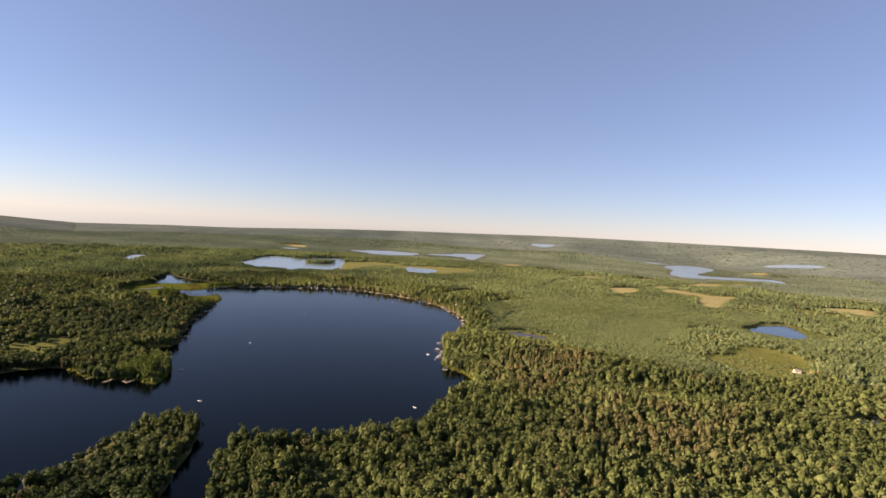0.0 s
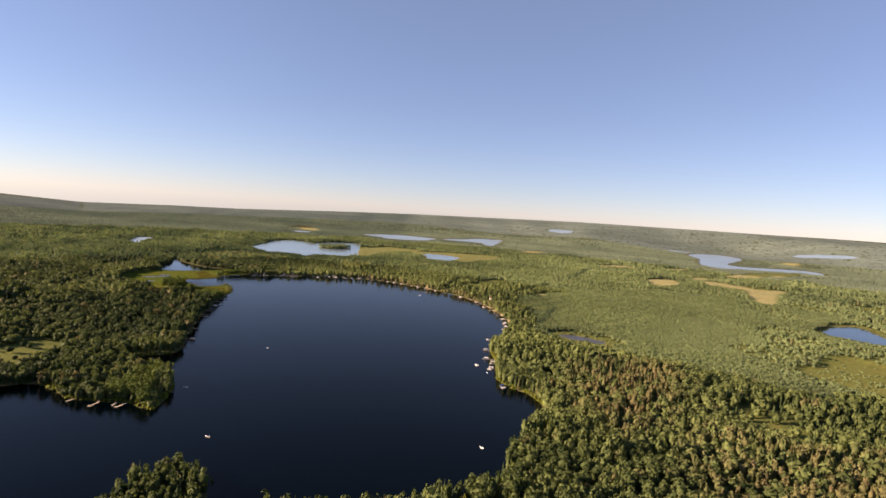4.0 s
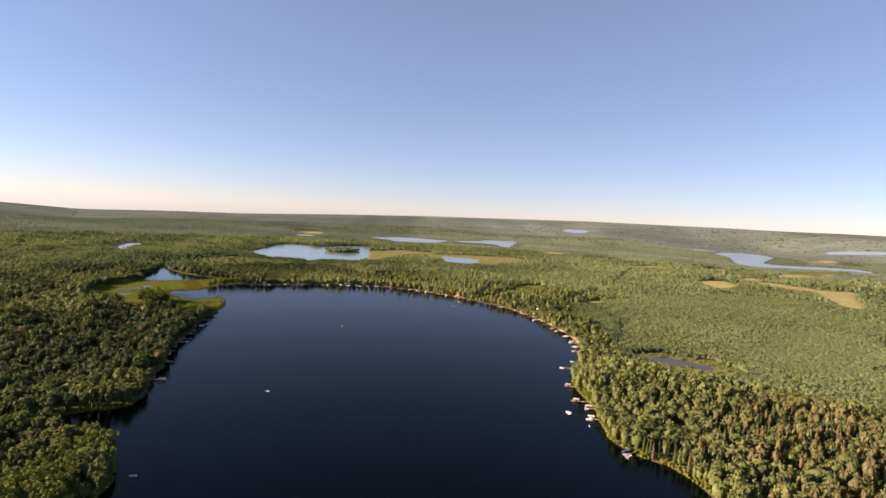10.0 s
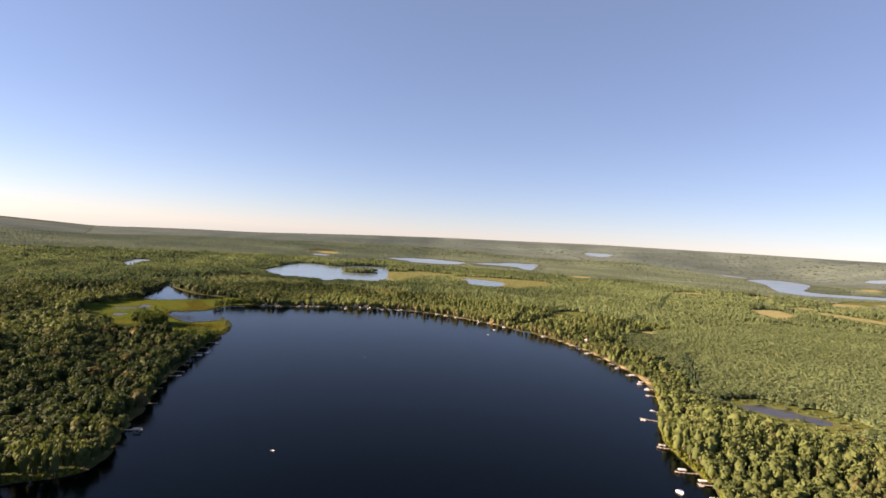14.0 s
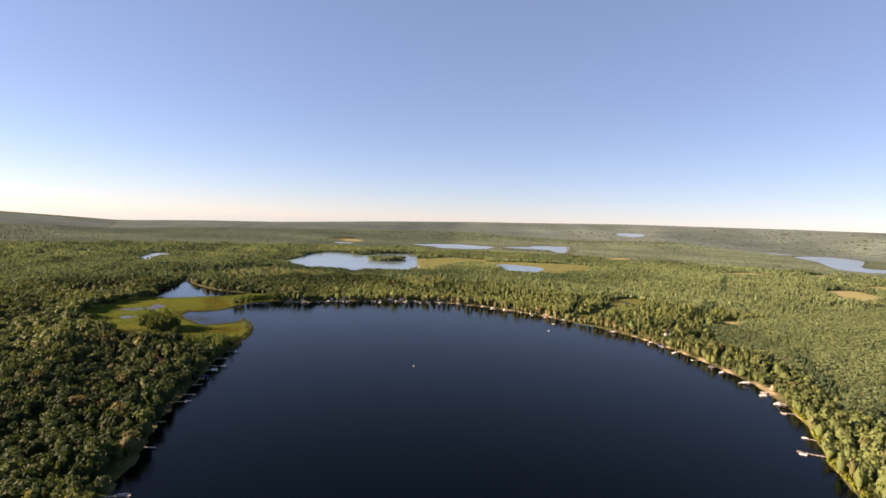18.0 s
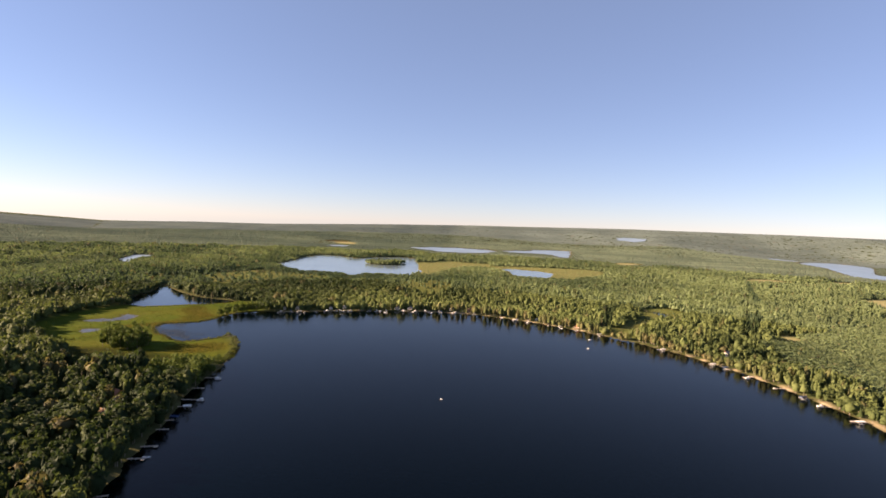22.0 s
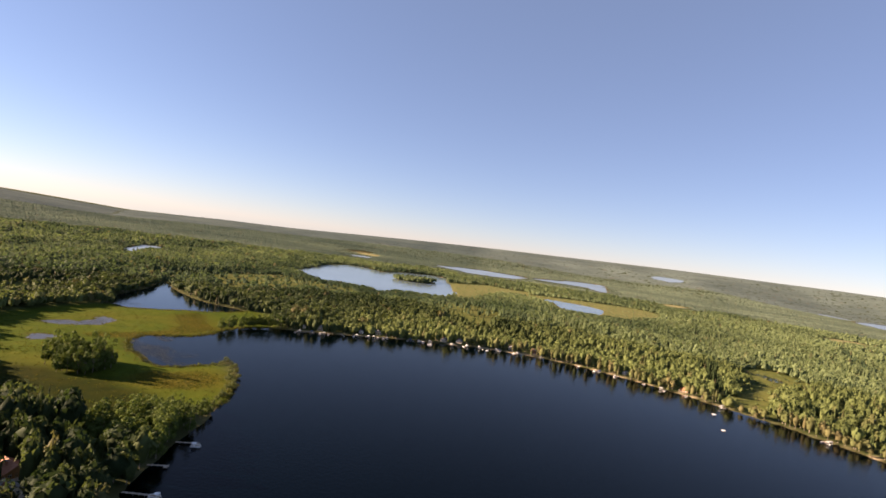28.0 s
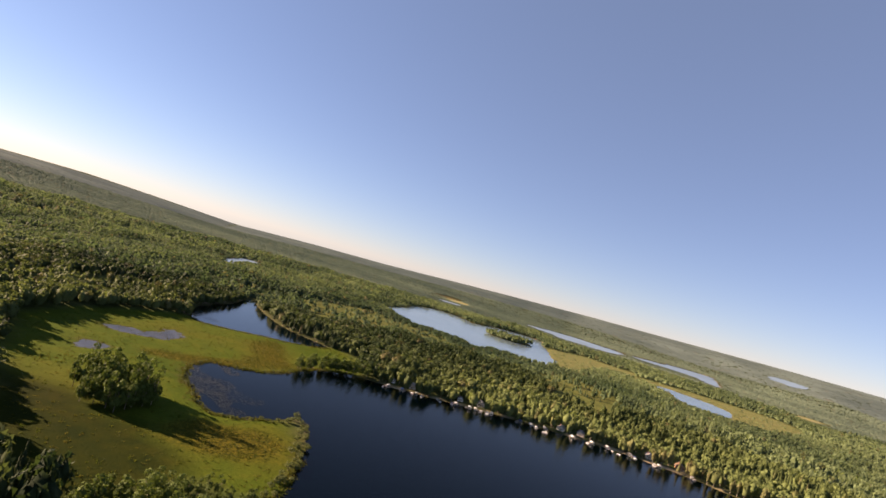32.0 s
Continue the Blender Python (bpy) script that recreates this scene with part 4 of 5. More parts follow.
def pontoon_boat(cloth):
    b = new("pontoon_boat")
    for x in (-0.95, 0.95):
        part("pontoon", rod((x, -3.2, 0.12), (x, 3.0, 0.12), 0.32, 10), ALU, b, "aluminium float tube")
        part("nose_cone", rod((x, 3.0, 0.12), (x, 3.6, 0.22), 0.32, 10, 0.04), ALU, b)
    part("deck", box(-1.25, 1.25, -3.2, 3.2, 0.46, 0.56, 0.02), VINYL, b)
    for x in (-1.2, 1.2):
        part("side_panel", box(x - 0.03, x + 0.03, -2.6, 3.0, 0.56, 1.2), WHITE, b)
    part("bow_panel", box(-1.2, 1.2, 2.97, 3.03, 0.56, 1.2), WHITE, b)
    for x in (-0.8, 0.8):
        part("couch", box(x - 0.35, x + 0.35, 0.6, 2.6, 0.56, 1.0, 0.06), VINYL, b)
    part("console", box(0.35, 1.0, -0.8, -0.2, 0.56, 1.35, 0.05), WHITE, b)
    for x in (-1.15, 1.15):
        for y in (-2.2, 0.2):
            part("roof_pole", rod((x, y, 0.56), (x, y, 2.3), 0.03, 6), ALU, b)
    part("sun_roof", box(-1.3, 1.3, -2.5, 0.5, 2.28, 2.38, 0.04), cloth, b, "flat cloth sun roof")
    outboard(b, -3.2, 0.5)
    return b


def swim_raft():
    b = new("swim_raft")
    for j in range(10):
        part("plank", box(-1.5, 1.5, -1.5 + j * 0.3, -1.22 + j * 0.3, 0.45, 0.52), WHITE, b)
    part("frame", box(-1.45, 1.45, -1.45, 1.45, 0.33, 0.445), PLANK, b)
    for x in (-1.0, 1.0):
        for y in (-1.0, 1.0):
            part("float", rod((x, y - 0.45, 0.1), (x, y + 0.45, 0.1), 0.28, 10), BLUE_CANVAS, b, "blue plastic float drum")
    for x in (-0.25, 0.25):
        part("ladder_rail", rod((x, 1.55, -0.6), (x, 1.55, 1.2), 0.03, 6), ALU, b)
    return b


def rowboat():
    b = new("rowboat")
    part("hull", hull(4.0, 1.4, 0.5), WHITE, b)
    for y in (-1.2, 0.0, 1.1):
        part("bench", box(-0.6, 0.6, y - 0.14, y + 0.14, 0.32, 0.38), PLANK, b)
    outboard(b, -2.0, 0.4)
    return b


MAIN = LAKES["main"]


def at_shore(x, y):
    """The nearest point of the main lake's shore, and the heading in degrees that faces the open water there."""
    a, b = MAIN, np.roll(MAIN, -1, 0)
    d = b - a
    t = np.clip(((np.array((x, y)) - a) * d).sum(1) / (d * d).sum(1), 0, 1)
    p = a + d * t[:, None]
    k = int(np.argmin(((p - (x, y)) ** 2).sum(1)))
    s = d[max(k - 2, 0):k + 3].sum(0)
    n = np.array((-s[1], s[0])) / np.hypot(*s)
    q = p[k] + n * 6
    if signed(np.array([q[0]]), np.array([q[1]]), MAIN)[0] > 0:
        n = -n
    return p[k], math.degrees(math.atan2(-n[0], n[1])), n


TYPES = [dock(3, 0), dock(4, 2.6), dock(2, 0), dock(5, 2.4), dock(3, 2.6)]
LIFTS = [boat_lift(CANVAS), boat_lift(BLUE_CANVAS)]
BOATS = [pontoon_boat(CANVAS), motorboat(WHITE), pontoon_boat(BLUE_CANVAS), motorboat(ALU), rowboat()]
RAFT = swim_raft()
used = {}


def put(master, m, label, category, group):
    """Place a thing: the master itself the first time, copies after that."""
    if master.name not in used:
        used[master.name] = True
        master.matrix_basis = m
        return tagged(master, label, category, group)
    return tagged(copy_thing(master, m), label)


EAST_DOCKS = [(14, 1067), (22, 1036), (29, 1014), (37, 995), (46, 966), (47, 934), (44, 911), (42, 892), (30, 843), (20, 818), (8, 761),
              (10, 723), (12, 708), (8, 685), (12, 628)]
NORTH_DOCKS = [(-478, 1258), (-462, 1262), (-448, 1268), (-436, 1273), (-413, 1286), (-395, 1293), (-370, 1302), (-345, 1309), (-326, 1314), (-455, 1265), (-424, 1280), (-404, 1289), (-358, 1306), (-309, 1318), (-272, 1323),
               (-291, 1322), (-253, 1322), (-223, 1319), (-187, 1306), (-168, 1296), (-150, 1285), (-128, 1270), (-112, 1258), (-97, 1245),
               (-73, 1220), (-25, 1160), (4, 1108), (11, 1092), (18, 1070)]
WEST_DOCKS = [(-428, 968), (-421, 944), (-414, 921), (-409, 908), (-402, 886), (-399, 872), (-393, 850), (-389, 836), (-382, 800), (-370, 765),
              (-356, 715), (-343, 523), (-321, 519), (-308, 520), (-300, 522)]
_rd = random.Random(7)
for side, docks in (("east", EAST_DOCKS), ("north", NORTH_DOCKS), ("west", WEST_DOCKS)):
    for i, (x, y) in enumerate(docks):
        p, ang, n = at_shore(x, y)
        ang += _rd.uniform(-9, 9)
        k = _rd.randrange(5) if side != "north" else _rd.choice((0, 2, 2))
        ob = put(TYPES[k], pose(p[0], p[1], 0, 0, 0, ang), "pale weathered plank dock on metal posts in the lake", "dock", "docks along the shore")
        ob.scale = {"west": (0.8, 0.9, 1), "north": (1, 1, 1), "east": (0.62, 1.05, 1)}[side]
        t = np.array((n[1], -n[0])) * _rd.choice((-1, 1))
        reach = (4.6, 7.0, 3.4, 9.5, 5.4)[k]
        what = _rd.random() if side != "west" else _rd.choice((0.2, 0.34, 0.34, 0.34, 0.8))
        if what < {"east": 0.6, "north": 0.7, "west": 0.3}[side]:
            c = _rd.choice((0, 0, 0, 1))
            q = p + n * reach + t * 2.3
            ob = put(LIFTS[c], pose(q[0], q[1], 0, 0, 0, ang), ("white", "blue")[c] + " canopy boat lift standing beside a dock", "boat lift", "boat lifts by the docks")
            ob.scale = (0.75, 0.72, 0.8)
        if what > 0.26 and side != "west" or what > 0.62:
            c = _rd.choice((0, 0, 1, 1, 1, 2, 3, 4))
            q = p + n * (reach + 2.0) - t * 1.7
            name = ("white-roofed aluminium pontoon boat", "white open motorboat", "blue-roofed aluminium pontoon boat", "grey aluminium open motorboat", "small white rowboat")[c]
            ob = put(BOATS[c], pose(q[0], q[1], 0.05, 0, 0, ang + 180 * (_rd.random() < 0.4)), name + " moored at a dock", "boat", "boats at the docks")
            ob.scale = (0.75, 0.7, 0.75)

for x, y, a, c in ((-12, 696, 30, 2), (-252, 705, 80, 4), (-245, 957, 20, 4), (-104, 1148, 60, 4), (-213, 473, 75, 1), (-18, 488, 40, 1),
                   (-345, 1294, 85, 0), (-2, 672, 10, 4), (-275, 564, 100, 1), (-282, 552, 60, 4)):
    ob = put(BOATS[c], pose(x, y, 0.05, 0, 0, a), ("white-roofed pontoon boat", "white open motorboat", "blue-roofed pontoon boat", "", "small white rowboat")[c]
        + " lying alone on open water", "boat", "boats on open water")
    ob.scale = (0.72, 0.72, 0.72)
put(RAFT, pose(-93, 1192, 0, 0, 0, 15), "white plank swim raft floating off the shore", "raft", "")
put(RAFT, pose(-284, 1312, 0, 0, 0, -20), "white plank swim raft floating off the shore", "raft", "")


# ---- cabins ----
def gable(w, l, h, rise, over):
    """Two roof slopes over a plan of w by l, ridge along y."""
    out = []
    for s in (-1, 1):
        bm = bmesh.new()
        e = s * (w / 2 + over)
        drop = rise * over / (w / 2)
        a = [(e, -l / 2 - over, h - drop), (e, l / 2 + over, h - drop), (0, l / 2 + over, h + rise), (0, -l / 2 - over, h + rise)]
        vs = [bm.verts.new(p) for p in a]
        f = bm.faces.new(vs if s < 0 else vs[::-1])
        g = bmesh.ops.extrude_face_region(bm, geom=[f])
        bmesh.ops.translate(bm, verts=[v for v in g["geom"] if isinstance(v, bmesh.types.BMVert)], vec=(0, 0, 0.18))
        bmesh.ops.recalc_face_normals(bm, faces=bm.faces)
        out.append(bm)
    return out


def gable_wall(w, h, rise, y, t):
    bm = bmesh.new()
    pts = [(-w / 2, -0.6), (w / 2, -0.6), (w / 2, h), (0, h + rise), (-w / 2, h)]
    f = bm.faces.new([bm.verts.new((x, y, z)) for x, z in pts])
    g = bmesh.ops.extrude_face_region(bm, geom=[f])
    bmesh.ops.translate(bm, verts=[v for v in g["geom"] if isinstance(v, bmesh.types.BMVert)], vec=(0, t, 0))
    bmesh.ops.recalc_face_normals(bm, faces=bm.faces)
    return bm


def cabin(w, l, h, rise, siding, roofing, porch=True):
    c = new("cabin")
    for s in (-1, 1):
        part("wall", box(s * w / 2 - 0.1, s * w / 2 + 0.1, -l / 2 + 0.2, l / 2 - 0.2, -0.6, h), siding, c)
    part("wall", gable_wall(w + 0.2, h, rise, -l / 2, 0.2), siding, c)
    part("wall", gable_wall(w + 0.2, h, rise, l / 2 - 0.2, 0.2), siding, c)
    for bm in gable(w, l, h, rise, 0.5):
        part("roof", bm, roofing, c, "pitched shingle roof slope")
    ch = part("chimney", box(w * 0.18, w * 0.18 + 0.7, -0.4, 0.4, h + 0.2, h + rise + 0.9), BRICK, c, "brick chimney")
    part("cap", box(w * 0.18 - 0.08, w * 0.18 + 0.78, -0.48, 0.48, h + rise + 0.9, h + rise + 1.0), SHINGLE_GREY, ch)
    for x in (-w * 0.28, w * 0.28):
        f = part("window", box(x - 0.7, x + 0.7, l / 2 - 0.02, l / 2 + 0.06, 0.9, 2.1), WHITE, c, "white framed window")
        part("pane", box(x - 0.6, x - 0.04, l / 2 + 0.062, l / 2 + 0.075, 1.0, 2.0), GLASS, f)
        part("pane", box(x + 0.04, x + 0.6, l / 2 + 0.062, l / 2 + 0.075, 1.0, 2.0), GLASS, f)
    for s in (-1, 1):
        for y in (-l * 0.25, l * 0.25):
            x = s * (w / 2 + 0.1)
            f = part("window", box(min(x, x + s * 0.06), max(x, x + s * 0.06), y - 0.6, y + 0.6, 0.9, 2.0), WHITE, c, "white framed window")
            x2 = x + s * 0.062
            part("pane", box(min(x2, x2 + s * 0.012), max(x2, x2 + s * 0.012), y - 0.5, y + 0.5, 1.0, 1.9), GLASS, f)
    d = part("door", box(-0.5, 0.5, l / 2 - 0.02, l / 2 + 0.06, 0.0, 2.05), SHINGLE_BROWN, c, "brown panel door")
    part("handle", rod((0.36, l / 2 + 0.06, 1.0), (0.36, l / 2 + 0.14, 1.0), 0.04, 6), ALU, d)
    if porch:
        part("deck", box(-w / 2, w / 2, l / 2 + 0.08, l / 2 + 3.0, -0.2, -0.02), PLANK, c)
        for x in np.linspace(-w / 2 + 0.1, w / 2 - 0.1, 4):
            part("rail_post", box(x - 0.06, x + 0.06, l / 2 + 2.85, l / 2 + 2.97, -1.2, 0.95), PLANK, c)
        part("rail", box(-w / 2, w / 2, l / 2 + 2.84, l / 2 + 2.98, 0.96, 1.06), PLANK, c)
    return c


CABINS = [(cabin(8, 10, 2.7, 2.2, LOG, SHINGLE_BROWN), "log-sided cabin with a brown shingle roof among trees"),
          (cabin(7, 9, 2.6, 1.9, CREAM, SHINGLE_GREY), "cream cabin with a grey shingle roof among trees"),
          (cabin(9, 12, 2.8, 2.6, LOG, SHINGLE_RED), "log-sided lake house with a rust-red roof among trees"),
          (cabin(5, 6, 2.3, 1.4, WHITE, SHINGLE_GREY, False), "small white boathouse with a grey roof at the shore")]
for x, y, a, k in CABIN_SITES:
    sx, sy = np.array([float(x)]), np.array([float(y)])
    sd = shore(sx, sy)
    z = float(height(sx, sy, sd, cover(sx, sy, MEADOWS, 6))[0]) + 0.25
    ob = put(CABINS[k][0], pose(x, y, z, 0, 0, a), CABINS[k][1], "cabin", "cabins round the lake")
    ob.scale = (0.85, 0.85, 0.85)


# ---- trees of the islet, the spit and the point ----
def tree_master(rs, h, w, lean):
    """A broad-leaved tree: tapered trunk, limbs, and a crown of loose leaf clumps round several lobes."""
    t = new("tree")
    top = Vector((lean * 0.6, lean * 0.3, h * 0.62))
    part("trunk", rod((0, 0, -0.6), top, 0.03 * h * 0.6, 7, 0.008 * h), BARK, t, "tapered grey-brown trunk")
    lobes = []
    for i in range(6):
        a, zz = i * 1.05 + rs.uniform(-0.3, 0.3), rs.uniform(0.26, 0.74)
        e = Vector((math.cos(a) * w * rs.uniform(0.2, 0.34), math.sin(a) * w * rs.uniform(0.2, 0.34), h * zz))
        lobes.append((e, w * rs.uniform(0.20, 0.29)))
        part("limb", rod(top * rs.uniform(0.3, 0.6), e, 0.012 * h * 0.6, 5, 0.004 * h), BARK, t)
    lobes.append((Vector((lean, 0, h * 0.86)), w * 0.24))
    for i in range(4):
        a = i * 1.571 + rs.uniform(-0.4, 0.4)
        lobes.append((Vector((math.cos(a) * w * 0.27, math.sin(a) * w * 0.27, h * rs.uniform(0.2, 0.34))), w * rs.uniform(0.18, 0.24)))
    cs, fs, k = [], [], 0
    for e, r in lobes:
        for _ in range(70):
            d = (Vector(rs.normal(size=3)).normalized() + Vector((e.x / w * 1.5, e.y / w * 1.5, 0.3))).normalized()
            c = e + d * r * rs.uniform(0.8, 1.15)
            f = (d + Vector(rs.normal(size=3)) * 0.4).normalized()
            u = Vector(rs.normal(size=3)).cross(f).normalized()
            v = f.cross(u)
            s = rs.uniform(0.3, 0.6)
            q = [c + u * s, c + v * s * 0.8, c - u * s, c - v * s * 0.8]
            cs += [p[:] for p in q]
            fs += [[k, k + 1, k + 2], [k, k + 2, k + 3]]
            k += 4
    me = mesh_from("crown", np.array(cs), np.array(fs))
    for nm, val in (("tone", rs.uniform(0.25, 0.8)), ("warm", 0.0)):
        me.attributes.new(nm, "FLOAT", "POINT").data.foreach_set("value", np.full(len(cs), val, np.float32))
    me.materials.append(LEAF_SHORE)
    crown = new("crown", me)
    crown.parent = t
    tagged(crown, "leafy green crown of loose clumps")
    return t


_tr = np.random.RandomState(77)
TREES = [tree_master(_tr, h, w, l) for h, w, l in ((14, 7.5, 0.4), (12, 6.5, -0.3), (15, 8.0, 0.6), (10, 6.0, 0.1), (13, 6.0, -0.5))]
spots = []
for p in NEAR_WOODS:
    lo, hi = p.min(0), p.max(0)
    gx, gy = np.meshgrid(np.arange(lo[0], hi[0], 5.2), np.arange(lo[1], hi[1], 5.2))
    x, y = gx.ravel() + _tr.uniform(-1.9, 1.9, gx.size), gy.ravel() + _tr.uniform(-1.9, 1.9, gx.size)
    k = signed(x, y, p) < 0
    spots += list(zip(x[k], y[k]))
sx, sy = np.array([s[0] for s in spots]), np.array([s[1] for s in spots])
sd = shore(sx, sy)
sz = height(sx, sy, sd, cover(sx, sy, MEADOWS, 6))
for x, y, z, d in zip(sx, sy, sz, sd):
    if d < 0.9:
        continue
    k = TREES[_tr.randint(0, 5)]
    ob = put(k, pose(x, y, z, 0, 0, _tr.uniform(0, 360)), "green broad-leaved tree standing beside the marsh and the lake", "tree", "trees by the marsh and spit")
    s = _tr.uniform(0.82, 1.12) * (1 - 0.45 * float(step(np.array(y), 972, 1004)) * (x > -475))
    ob.scale = (s, s, s * _tr.uniform(0.9, 1.08) * (1.35 if x < -515 and y < 1070 else 1.0))


# ---- marsh growth ----
def tufts(label, outline, step_m, tall, seed, edge=None):
    """Stiff clumps of sedge and reed, joined, as thick at the water's edge as asked."""
    r = np.random.RandomState(seed)
    lo, hi = outline.min(0), outline.max(0)
    gx, gy = np.meshgrid(np.arange(lo[0], hi[0], step_m), np.arange(lo[1], hi[1], step_m))
    x, y = gx.ravel() + r.uniform(-0.5, 0.5, gx.size) * step_m, gy.ravel() + r.uniform(-0.5, 0.5, gx.size) * step_m
    sd = shore(x, y)
    k = (signed(x, y, outline) < 0) & (sd > -1.5)
    bed = cover(x, y, SEDGE_BEDS, 4)
    sd = np.where((x < -600) & (y < 1195), 9.0, sd)
    k &= (sd < edge) | (r.rand(len(x)) < 0.10 + 0.25 * step(wave(x, y, 14, seed), 0.3, 0.9) + 0.7 * bed)
    x, y, sd = x[k], y[k], sd[k]
    z = height(x, y, sd, np.ones(len(x)))
    n, cs, fs = len(x), [], []
    h = tall * r.uniform(0.5, 1.2, n) * np.where(sd < edge, 1.4, 0.8)
    for j in range(7):
        a = r.uniform(0, 6.283, n)
        w = r.uniform(0.15, 0.34, n)
        ox, oy = r.uniform(-0.8, 0.8, n), r.uniform(-0.8, 0.8, n)
        lx, ly = r.uniform(-0.4, 0.4, n), r.uniform(-0.4, 0.4, n)
        p0 = np.stack([x + ox + np.cos(a) * w, y + oy + np.sin(a) * w, z - 0.1], 1)
        p1 = np.stack([x + ox - np.cos(a) * w, y + oy - np.sin(a) * w, z - 0.1], 1)
        p2 = np.stack([x + ox + lx, y + oy + ly, z + h], 1)
        cs.append(np.stack([p0, p1, p2], 1).reshape(-1, 3))
    co = np.concatenate(cs)
    me = mesh_from("sedge", co, np.arange(len(co)).reshape(-1, 3))
    me.materials.append(SEDGE)
    return tagged(new("sedge", me), label, "sedge", kind="stuff")


def sedge_material():
    m, nt, b = mat("sedge", 0.8, 0.15)
    geo = nt.nodes.new("ShaderNodeNewGeometry")
    c = ramp(nt, geo.outputs["Random Per Island"], [(0.0, (0.030, 0.050, 0.006)), (0.6, (0.058, 0.068, 0.008)), (1.0, (0.095, 0.072, 0.014))])
    c = mix(nt, 0.5, c, ramp(nt, noise_tex(nt, 0.05, 4), [(0.35, (0.036, 0.060, 0.006)), (0.65, (0.090, 0.074, 0.012))]))
    nt.links.new(c, b.inputs["Base Color"])
    thin = nt.nodes.new("ShaderNodeBsdfTranslucent")
    nt.links.new(c, thin.inputs["Color"])
    both = nt.nodes.new("ShaderNodeMixShader")
    both.inputs[0].default_value = 0.5
    nt.links.new(b.outputs[0], both.inputs[1])
    nt.links.new(thin.outputs[0], both.inputs[2])
    nt.links.new(both.outputs[0], nt.nodes["Material Output"].inputs["Surface"])
    return m


SEDGE = sedge_material()
tufts("yellow-green sedge and reed clumps over the marsh", MEADOWS[0], 1.5, 0.62, 61, 3.4)


def lily_pads(label, patches, seed):
    """Floating leaves in loose rafts, joined."""
    r = np.random.RandomState(seed)
    x, y = [], []
    for cx, cy, rad, n in patches:
        a, d = r.uniform(0, 6.283, n), rad * np.sqrt(r.uniform(0, 1, n))
        x.append(cx + np.cos(a) * d * 1.4)
        y.append(cy + np.sin(a) * d)
    x, y = np.concatenate(x), np.concatenate(y)
    k = (shore(x, y) < -0.5) & (wave(x, y, 5, seed) > -0.35)
    x, y = x[k], y[k]
    n = len(x)
    size, t0 = r.uniform(0.15, 0.36, n), r.uniform(0, 6.283, n)
    ang = t0[:, None] + np.arange(6) * 1.0
    co = np.stack([x[:, None] + np.cos(ang) * size[:, None], y[:, None] + np.sin(ang) * size[:, None],
                   np.full(ang.shape, 0.03) + r.uniform(0, 0.04, ang.shape)], -1).reshape(-1, 3)
    me = mesh_from("lily_pads", co, np.arange(len(co)).reshape(-1, 6))
    me.materials.append(PAD)
    return tagged(new("lily_pads", me), label, "lily pads", kind="stuff")


PAD = plain("lily_pad", (0.009, 0.013, 0.009), (0.019, 0.021, 0.015), 0.6, 0.6, 0.25)
lily_pads("dull green and brown lily pads floating in the marsh bay", [(-545, 1125, 16, 1500), (-535, 1105, 12, 900), (-520, 1092, 10, 700),
          (-552, 1142, 9, 700), (-515, 1110, 12, 400), (-500, 1085, 7, 250), (-635, 1160, 18, 900), (-668, 1262, 10, 300)], 71)


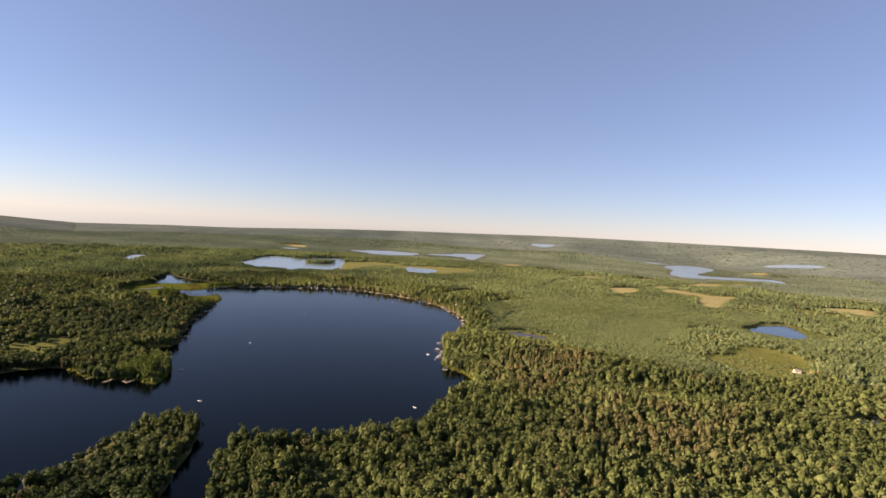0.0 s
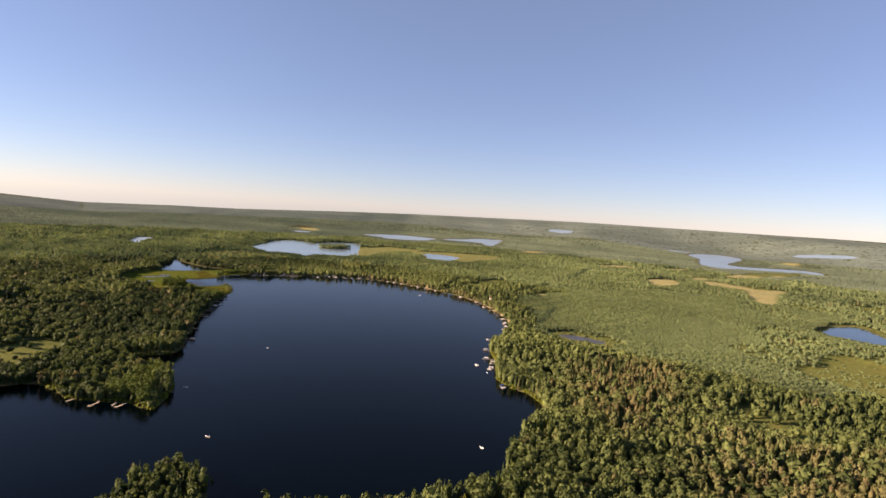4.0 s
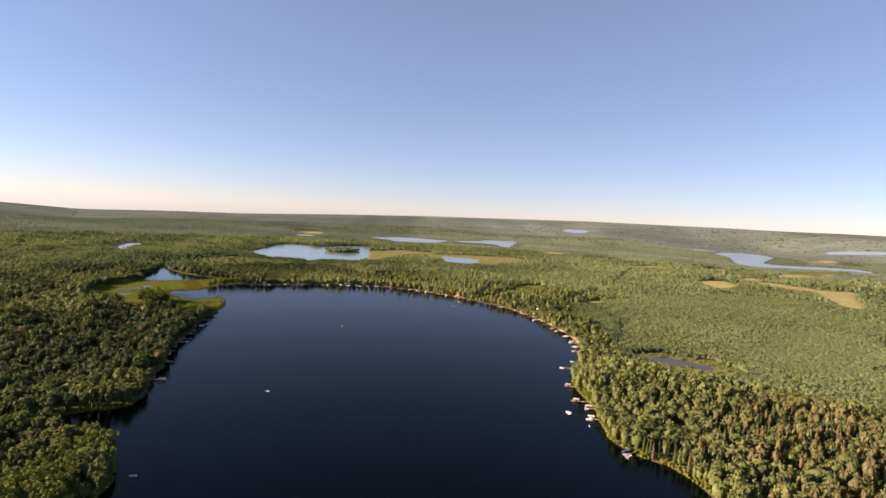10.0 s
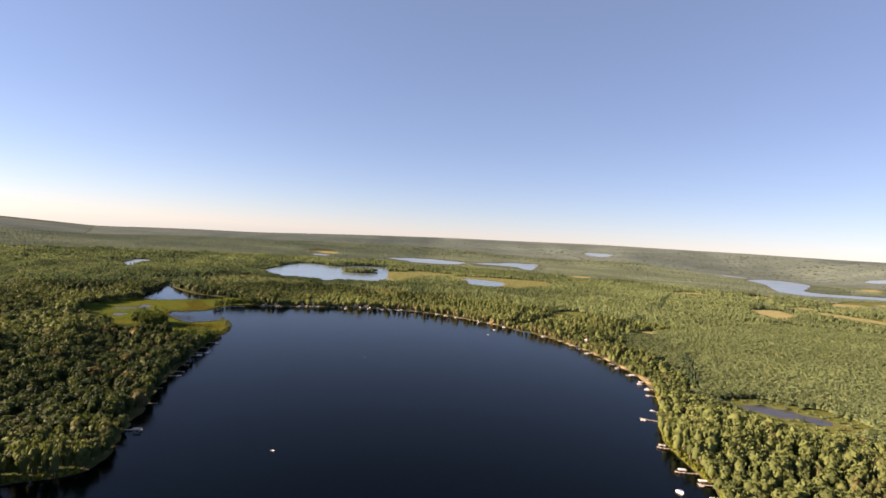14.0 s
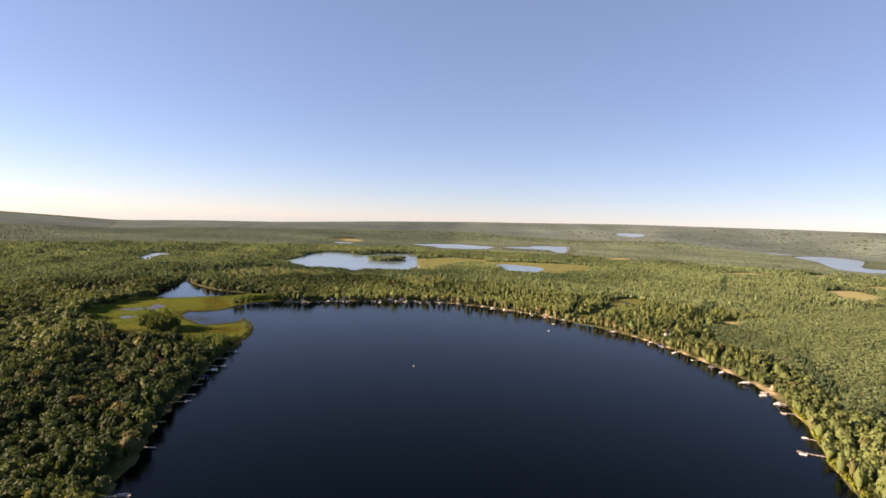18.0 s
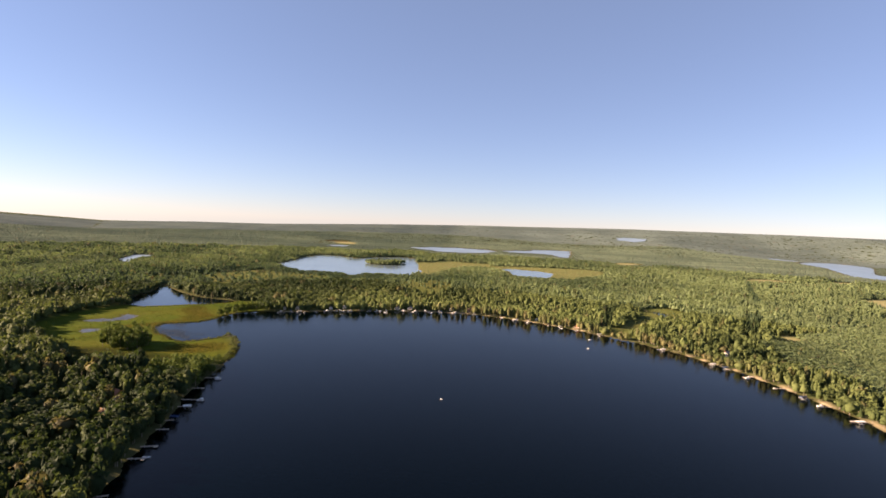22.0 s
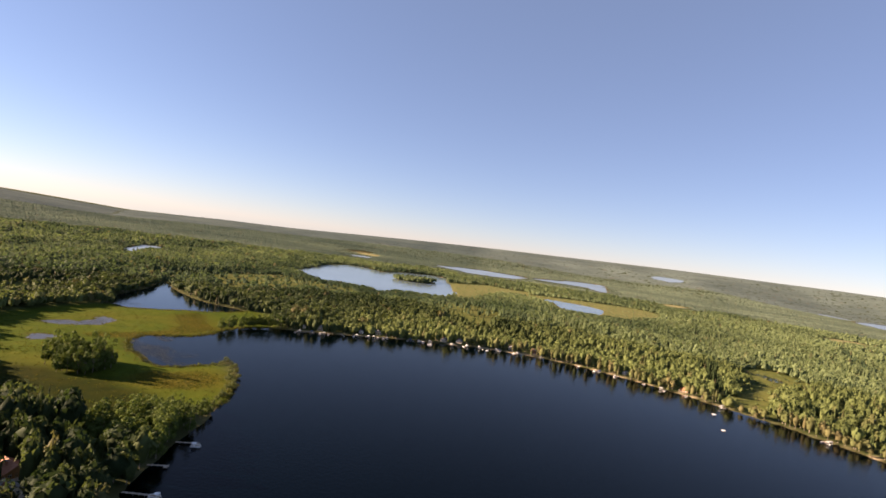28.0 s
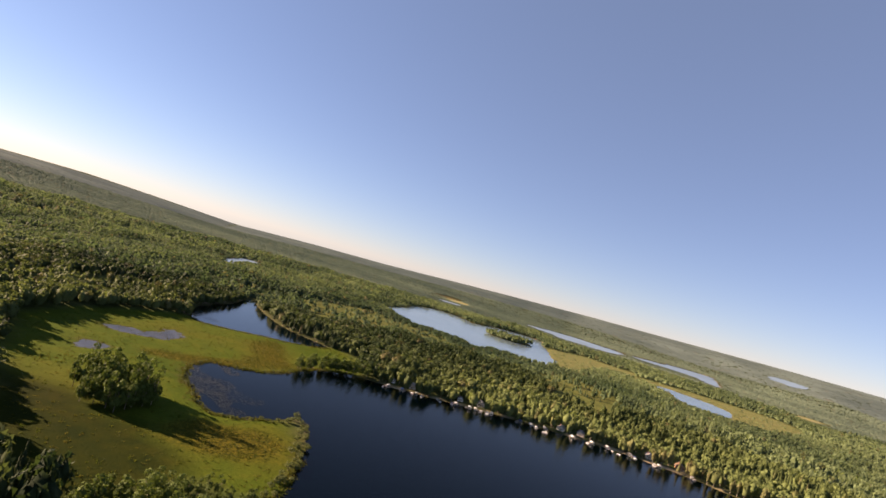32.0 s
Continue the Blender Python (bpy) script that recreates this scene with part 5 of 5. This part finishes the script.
def bush_master(rs, h, w):
    """A willow bush: several bent stems under a rounded crown of loose leaf clumps."""
    t = new("bush")
    cs, fs, k = [], [], 0
    for i in range(5):
        a = i * 1.257 + rs.uniform(-0.3, 0.3)
        e = Vector((math.cos(a) * w * 0.28, math.sin(a) * w * 0.28, h * rs.uniform(0.45, 0.72)))
        part("stem", rod((e.x * 0.15, e.y * 0.15, -0.3), e, 0.05, 5, 0.02), BARK, t)
        for _ in range(34):
            d = (Vector(rs.normal(size=3)).normalized() + Vector((e.x / w, e.y / w, 0.3))).normalized()
            c = e + Vector((d.x * w * 0.26, d.y * w * 0.26, d.z * h * 0.3)) * rs.uniform(0.75, 1.1)
            f = (d + Vector(rs.normal(size=3)) * 0.4).normalized()
            u = Vector(rs.normal(size=3)).cross(f).normalized()
            v = f.cross(u)
            s = rs.uniform(0.18, 0.4)
            cs += [p[:] for p in (c + u * s, c + v * s * 0.8, c - u * s, c - v * s * 0.8)]
            fs += [[k, k + 1, k + 2], [k, k + 2, k + 3]]
            k += 4
    me = mesh_from("crown", np.array(cs), np.array(fs))
    for nm, val in (("tone", rs.uniform(0.5, 0.75)), ("warm", 0.12)):
        me.attributes.new(nm, "FLOAT", "POINT").data.foreach_set("value", np.full(len(cs), val, np.float32))
    me.materials.append(LEAF)
    crown = new("crown", me)
    crown.parent = t
    tagged(crown, "yellow-green leafy crown of small clumps")
    return t


BUSHES = [bush_master(_tr, h, w) for h, w in ((2.6, 3.4), (3.4, 3.8), (1.9, 2.8))]
sites = []
rim = LAKES["main"]
for i in range(len(rim)):
    (ax, ay), (bx, by) = rim[i], rim[(i + 1) % len(rim)]
    if not (-580 < ax < -430 and 1015 < ay < 1200):
        continue
    tip = ax > -482 and ay < 1115
    for k in range(max(1, int(math.hypot(bx - ax, by - ay) / (2.3 if tip else 6.5)))):
        f = _tr.uniform(0, 1)
        o = np.array([bx - ax, by - ay]) / (math.hypot(bx - ax, by - ay) + 1e-6)
        side = np.array([o[1], -o[0]])
        if shore(np.array([ax + side[0] * 3]), np.array([ay + side[1] * 3]))[0] < 0:
            side = -side
        off = _tr.uniform(1.2, 6.5 if tip else 3.5)
        sites.append((ax + f * (bx - ax) + side[0] * off, ay + f * (by - ay) + side[1] * off, 1.0 if tip else 0.62))
for x, y, big in sites:
    sd = shore(np.array([x]), np.array([y]))
    if sd[0] < 0.4:
        continue
    z = float(height(np.array([x]), np.array([y]), sd, np.ones(1))[0])
    ob = put(BUSHES[_tr.randint(0, 3)], pose(x, y, z, 0, 0, _tr.uniform(0, 360)), "yellow-green willow bush on the marsh's edge by the water", "bush", "bushes along the marsh edge")
    s = big * _tr.uniform(0.6, 1.1)
    ob.scale = (s, s, s)
